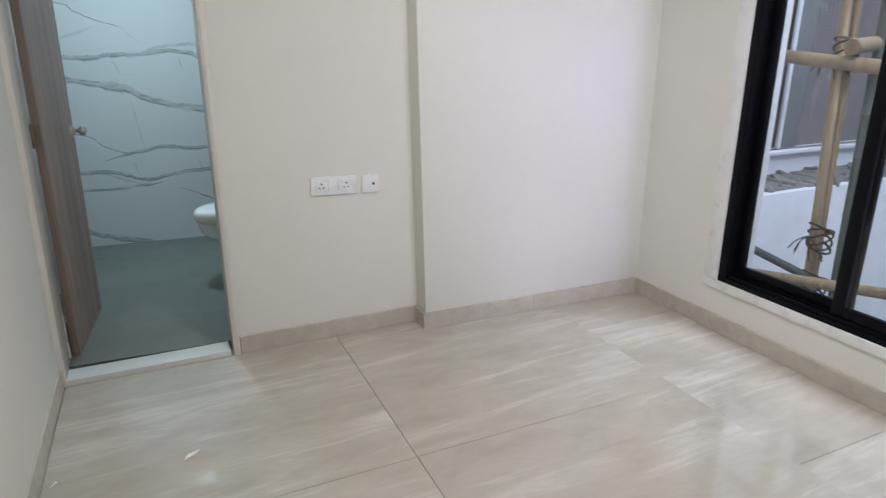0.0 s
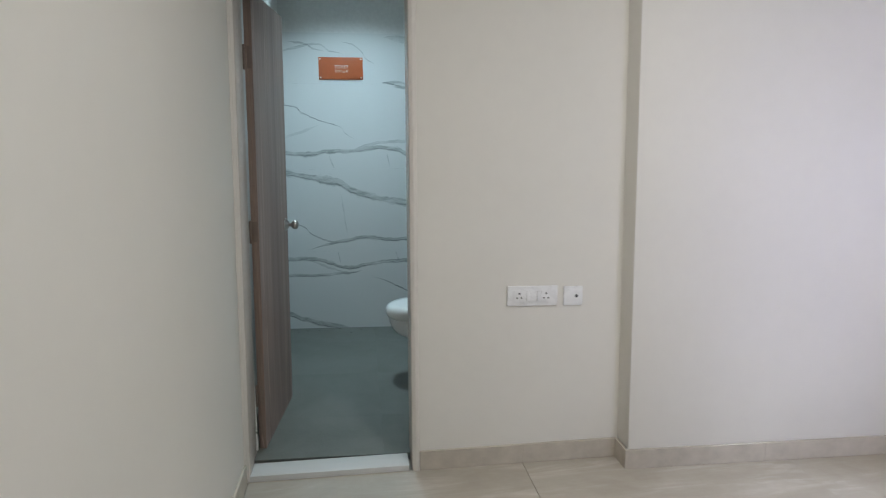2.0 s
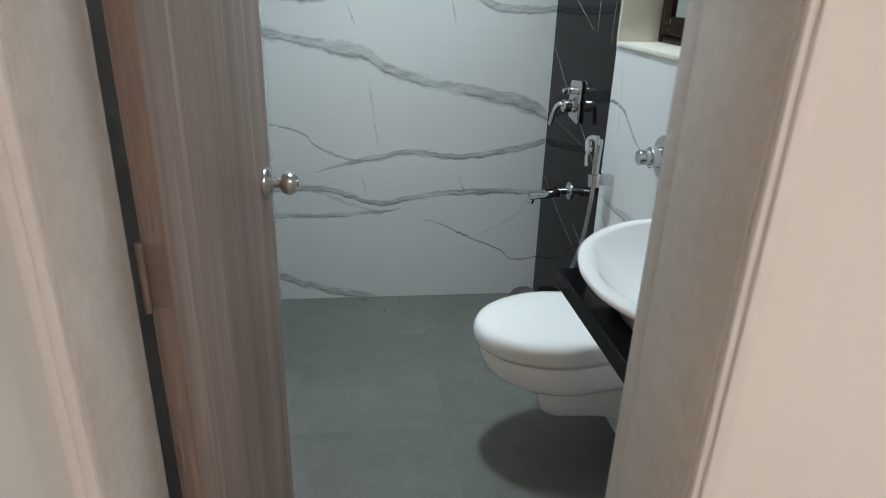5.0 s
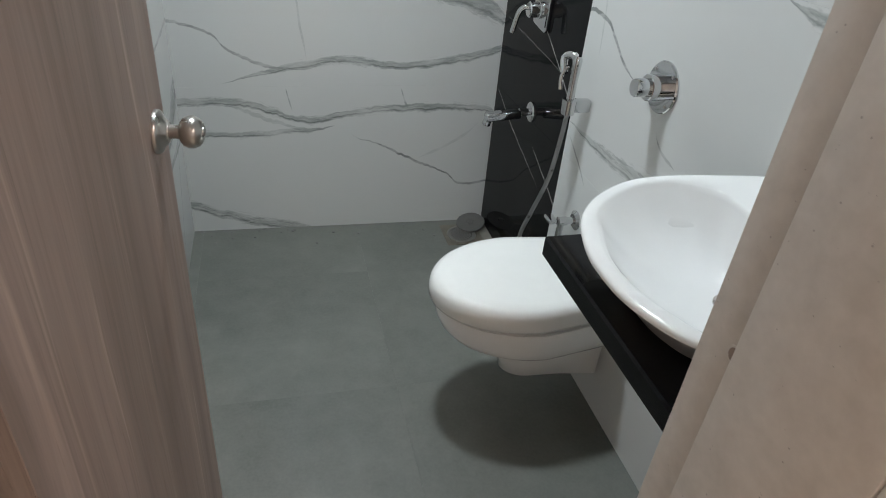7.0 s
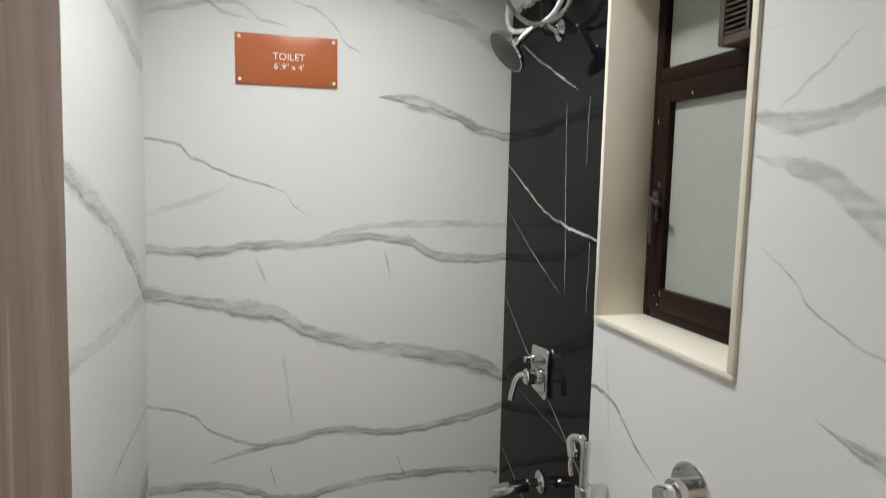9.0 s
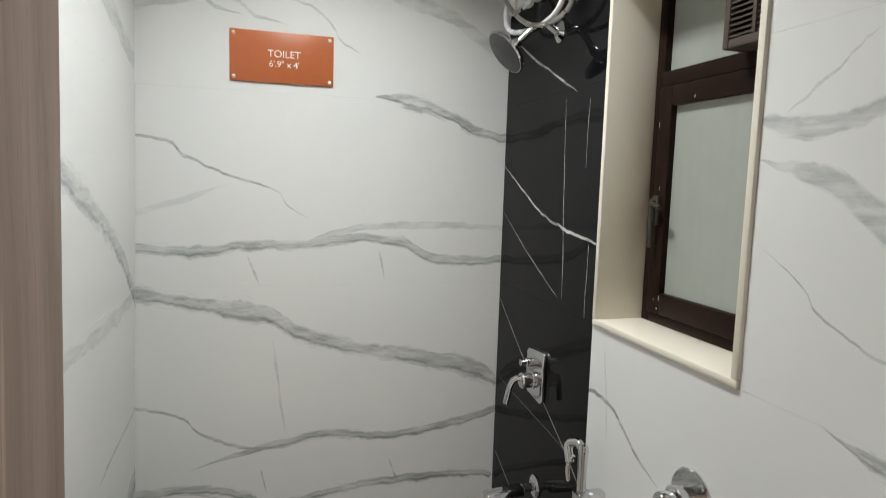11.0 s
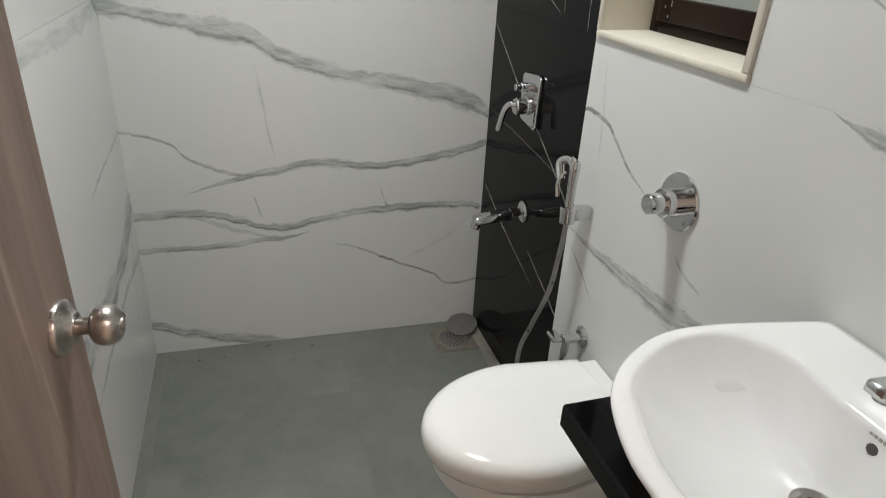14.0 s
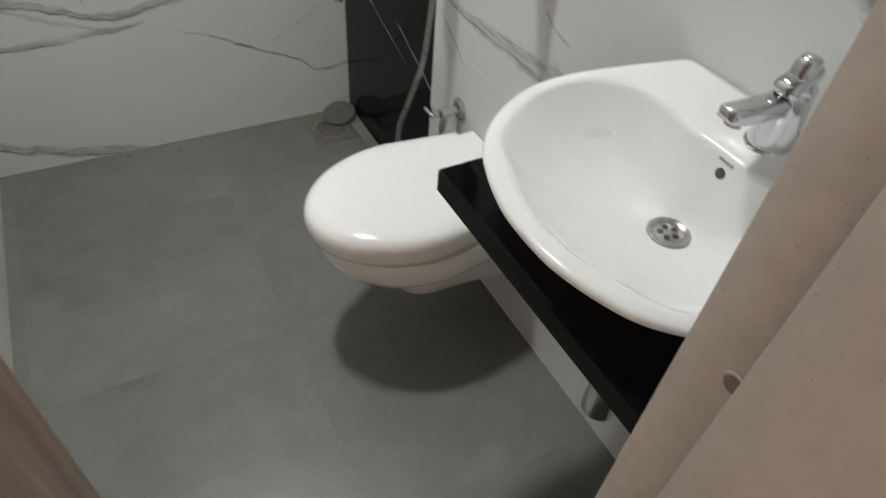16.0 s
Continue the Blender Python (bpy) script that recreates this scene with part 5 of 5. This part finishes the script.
rings = [ring_of(RIM, 0.2, 0.58), ring_of(RIM, 0.062, 0.67), ring_of(RIM, 0.040, 0.78), ring_of(RIM, 0.027, 0.88), ring_of(RIM, 0.020, 0.94), ring_of(RIM, 0.0145, 0.976), ring_of(RIM, 0.010, 0.994), ring_of(RIM, 0.006, 1.0), ring_of(RIM, 0.002, 0.996), between(0.10, 0.0), between(0.22, -0.0012), between(0.45, -0.0014), between(0.70, -0.0004), between(0.86, 0.0014), between(0.95, 0.004),
         towards_waste(0.0, 0.945), towards_waste(0.03, 0.875), towards_waste(0.08, 0.765), towards_waste(0.15, 0.625), towards_waste(0.25, 0.455), towards_waste(0.38, 0.290), towards_waste(0.54, 0.155), towards_waste(0.72, 0.064), towards_waste(0.88, 0.016), towards_waste(1.0, 0.0)]
part("bowl", loft(rings), CERAMIC, basin, "", 75)
waste = part("waste", turned([(0, 0.0295), (0.003, 0.0295), (0.005, 0.027), (0.004, 0.024), (0.0012, 0.0205), (0.0005, 0.0205), (0.0003, 0.018)], (DX, DY, 0.8188), (0, 0, 1), 40), STEEL, basin, "steel waste fitting with slotted grate")
part("grate", turned([(0.0005, 0.020), (0.0009, 0.019), (0.0012, 0.002)], (DX, DY, 0.8188), (0, 0, 1), 32), DARKSTEEL, waste, "darker recessed grate")
bm = bmesh.new()
for k in range(5):
    ang = 2 * math.pi * k / 5
    turned([(0, 0.0045), (0.0008, 0.0045)], (DX + 0.011 * math.cos(ang), DY + 0.011 * math.sin(ang), 0.8202), (0, 0, 1), 12, bm)
part("grate_holes", bm, BLACKPLASTIC, waste)
part("overflow", turned([(0, 0.0070), (0.004, 0.0074)], (1.0415, 0.436, 0.903), (-1, 0, 0.2), 24), RUBBER, basin, "dark round overflow hole")
for i in range(4):
    c = 0.4450 - 0.0062 * i
    part("maker_mark", box(1.0385, 1.0430, c - 0.0021, c + 0.0021, 0.9190, 0.9228), DARKSTEEL, basin)
TAP_Y = 0.430
tap = thing("basin_tap", (1.104, TAP_Y, 0.941), "chrome single-lever basin mixer tap", "tap")
part("base", turned([(0, 0.033), (0.005, 0.033), (0.009, 0.029)], (1.098, TAP_Y, 0.934), (-0.12, 0, 1), 36), CHROME, tap)
part("body", turned([(0.0, 0.0295), (0.030, 0.0275), (0.060, 0.0255), (0.072, 0.0240), (0.078, 0.018)], (1.100, TAP_Y, 0.941), (-0.06, 0, 1), 36), CHROME, tap)
bm = box(0.985, 1.105, TAP_Y - 0.0165, TAP_Y + 0.0165, 0.984, 1.010, 0.007, seg=4)
for v in bm.verts:
    k = max(0.0, (1.100 - v.co.x) / 0.115)
    v.co.y = TAP_Y + (v.co.y - TAP_Y) * (1 - 0.12 * k)
    v.co.z += 0.006 * k if v.co.z > 0.997 else 0.010 * k
    if v.co.x < 0.994 and v.co.z < 0.999:
        v.co.x += 0.010
part("spout", bm, CHROME, tap)
part("aerator", turned([(0, 0.0105), (0.009, 0.0105)], (1.006, TAP_Y, 0.999), (-0.1, 0, -1), 20), DARKSTEEL, tap)
bm = box(1.070, 1.116, TAP_Y - 0.0165, TAP_Y + 0.0165, 1.008, 1.028, 0.008, seg=4)
for v in bm.verts:
    v.co.z += (v.co.x - 1.07) * 0.45
part("lever", bm, CHROME, tap)
bm = box(1.082, 1.106, TAP_Y - 0.014, TAP_Y + 0.014, 1.026, 1.058, 0.009, seg=4)
for v in bm.verts:
    v.co.x += (v.co.z - 1.026) * 0.15
part("lever_grip", bm, CHROME, tap)
part("cap", turned([(0, 0.0215), (0.010, 0.0225), (0.016, 0.018)], (1.100, TAP_Y, 1.010), (0.1, 0, 1), 32), CHROME, tap)
part("lever_mark", turned([(0, 0.003), (0.0008, 0.0028)], (1.0755, TAP_Y, 1.008), (-1, 0, 0.3), 12), BLACKPLASTIC, tap)
trap = thing("bottle_trap", (1.03, BY, 0.31), "chrome bottle trap below the counter", "trap")
part("cup", turned([(0, 0.026), (0.010, 0.033), (0.13, 0.033), (0.136, 0.024), (0.14, 0.0165), (0.45, 0.0165)], (1.03, BY, 0.31), (0, 0, 1), 32), CHROME, trap)
part("outlet", hose([(1.03, BY, 0.478), (1.06, BY, 0.48), (1.10, BY, 0.48), (XR, BY, 0.48)], 0.015, 20, 5), CHROME, trap)
part("flange", turned([(0, 0.034), (0.004, 0.032), (0.01, 0.018)], (XR, BY, 0.48), (-1, 0, 0), 32), CHROME, trap)

# ---- grit left along the foot of the tiles ----
grit = bmesh.new()
rng = random.Random(31)
for i in range(26):
    gx, gy, r = rng.uniform(0.02, 0.92), YB - abs(rng.gauss(0, 0.05)) - 0.008, rng.uniform(0.0018, 0.0042)
    z = bath_slope(gx)
    box(gx - r, gx + r * 1.4, gy - r, gy + r, z, z + r, 0.0006, bm=grit, seg=1)
solid("floor_grit", grit, RUBBLE, "tiny cement crumbs along the foot of the tiles", "debris", "stuff")

# ---- pieces of the setting: tiles and skirting ----
SHARED = {}


def piece(name, parent, size, at, mat, bevel=0.0012):
    """A tile of the given size with its corner at a place; alike tiles share one mesh."""
    key = (name, tuple(round(s, 4) for s in size), mat.name)
    if key not in SHARED:
        bm = box(0, size[0], 0, size[1], 0, size[2], bevel, seg=1)
        me = bpy.data.meshes.new(name)
        bm.to_mesh(me)
        bm.free()
        SHARED[key] = finish(me, mat)
    ob = new(name, SHARED[key])
    ob.location = Vector(at) - ORIGIN[parent.name]
    ob.parent = parent
    return ob


G = 0.0016
# bedroom floor: large tiles, the last column half a tile out of step
for i in range(-2, 3):
    x0, x1 = 0.016 + 1.2 * i - (0.0 if i < 2 else 0.006), 0.016 + 1.2 * (i + 1)
    x0, x1 = max(x0, -1.39), min(x1, BED_R + 0.02)
    if x1 - x0 < 0.05:
        continue
    for j in range(-5, 2):
        ya = -1.092 + 1.2 * j + (0.6 if i >= 2 else 0.0)
        yb = ya + 1.2
        ya, yb = max(ya, BED_BACK), min(yb, 0.0)
        if yb - ya < 0.05 or (i < 0 and (yb < -3.4 or ya > -1.0)):
            continue
        piece("floor_tile", floor, (x1 - x0 - G, yb - ya - G, 0.010), (x0 + G / 2, ya + G / 2, -0.0070), FLOOR)
# bathroom floor
for x0, x1 in ((XL - 0.03, 0.0), (0.0, 0.60), (0.60, XR)):
    for y0, y1 in ((0.105, 0.515), (0.515, 1.115), (1.115, 1.715), (1.715, YB)):
        t = piece("floor_tile", bath_floor, (x1 - x0 - 0.00015, y1 - y0 - 0.00015, 0.010), (x0, y0, bath_slope(x0) - 0.010), BFLOOR, 0.00005)
        t.rotation_euler = (0, math.atan(FALL), 0)
# bathroom wall tiles, rows of 0.6 m
ROWS = [(ZF, 0.628), (0.628, 1.228), (1.228, 1.828), (1.828, TILE_TOP)]
g = 0.0002
for z0, z1 in ROWS:
    piece("wall_tile", back_wall, (XR - XL + 0.03 - g, 0.010, z1 - z0 - g), (XL - 0.03, YB, z0 + g / 2), M_BACK, 0.0003)
    piece("wall_tile", window_wall, (0.010, YB - 1.416 - g, z1 - z0 - g), (XR, 1.416 + g / 2, z0 + g / 2), M_BLACK, 0.0003)
    if z0 < 1.0:
        piece("wall_tile", window_wall, (0.010, 1.416 - YF - g, z1 - z0 - g), (XR, YF + g / 2, z0 + g / 2), M_SIDE, 0.0003)
    else:
        piece("wall_tile", window_wall, (0.010, WIN[0] - YF - g, z1 - z0 - g), (XR, YF + g / 2, z0 + g / 2), M_SIDE, 0.0003)
        piece("wall_tile", window_wall, (0.010, 1.416 - WIN[1] - g, z1 - z0 - g), (XR, WIN[1] + g / 2, z0 + g / 2), M_BLACK, 0.0003)
    for y0, y1 in ((YF, 0.862), (0.862, YB)):
        t = piece("wall_tile", door_side_wall, (0.010, y1 - y0 - g, z1 - z0 - g), (XL - 0.010 + LEAN * ((z0 + z1) / 2 - 1.0), y0 + g / 2, z0 + g / 2), M_FAR, 0.0003)
        t.rotation_euler = (0, math.atan(LEAN), 0)
piece("wall_tile", window_wall, (0.010, WIN[1] - WIN[0], TILE_TOP - WIN[3]), (XR, WIN[0], WIN[3]), M_SIDE, 0.0003)
for x0, x1, z0, z1 in ((0.777, XR, ZF, TILE_TOP), (XL - 0.03, 0.03, ZF, TILE_TOP), (0.03, 0.775, 2.10, TILE_TOP)):
    piece("wall_tile", wall_door, (x1 - x0 - g, 0.010, z1 - z0 - g), (x0, YF - 0.010, z0 + g / 2), M_BACK, 0.0003)
# skirting tiles in the bedroom
SH, ST = 0.088, 0.012
for x0, x1 in ((0.752, 1.216), (1.216, JOG_X - 0.001)):
    piece("skirting_tile", wall_door, (x1 - x0 - g, ST, SH), (x0, -ST, 0.003), SKIRT)
for x0, x1 in ((JOG_X - ST, 2.30), (2.30, BED_R - ST)):
    t = piece("skirting_tile", wall_jog, (x1 - x0 - g, ST, SH), (x0, JOG_Y - ST - 0.034 * (x0 - JOG_X), 0.003), SKIRT)
    t.rotation_euler = (0, 0, -math.atan(0.034))
piece("skirting_tile", wall_jog, (ST, -JOG_Y - ST, SH), (JOG_X - ST, JOG_Y, 0.003), SKIRT)
for y0, y1 in ((-0.73, JOG_Y), (-1.33, -0.73), (-1.93, -1.33), (-2.53, -1.93), (-3.13, -2.53), (-3.73, -3.13), (BED_BACK, -3.73)):
    piece("skirting_tile", wall_right, (ST, y1 - y0 - g, SH), (BED_R - ST, y0, 0.003), SKIRT)
for y0, y1 in ((-0.62, -0.018), (-1.22, -0.62), (-1.80, -1.22), (-3.4, -2.62), (BED_BACK, -3.4)):
    piece("skirting_tile", wall_left, (ST, y1 - y0 - g, SH), (WX0 - 0.025, y0, 0.003), SKIRT)
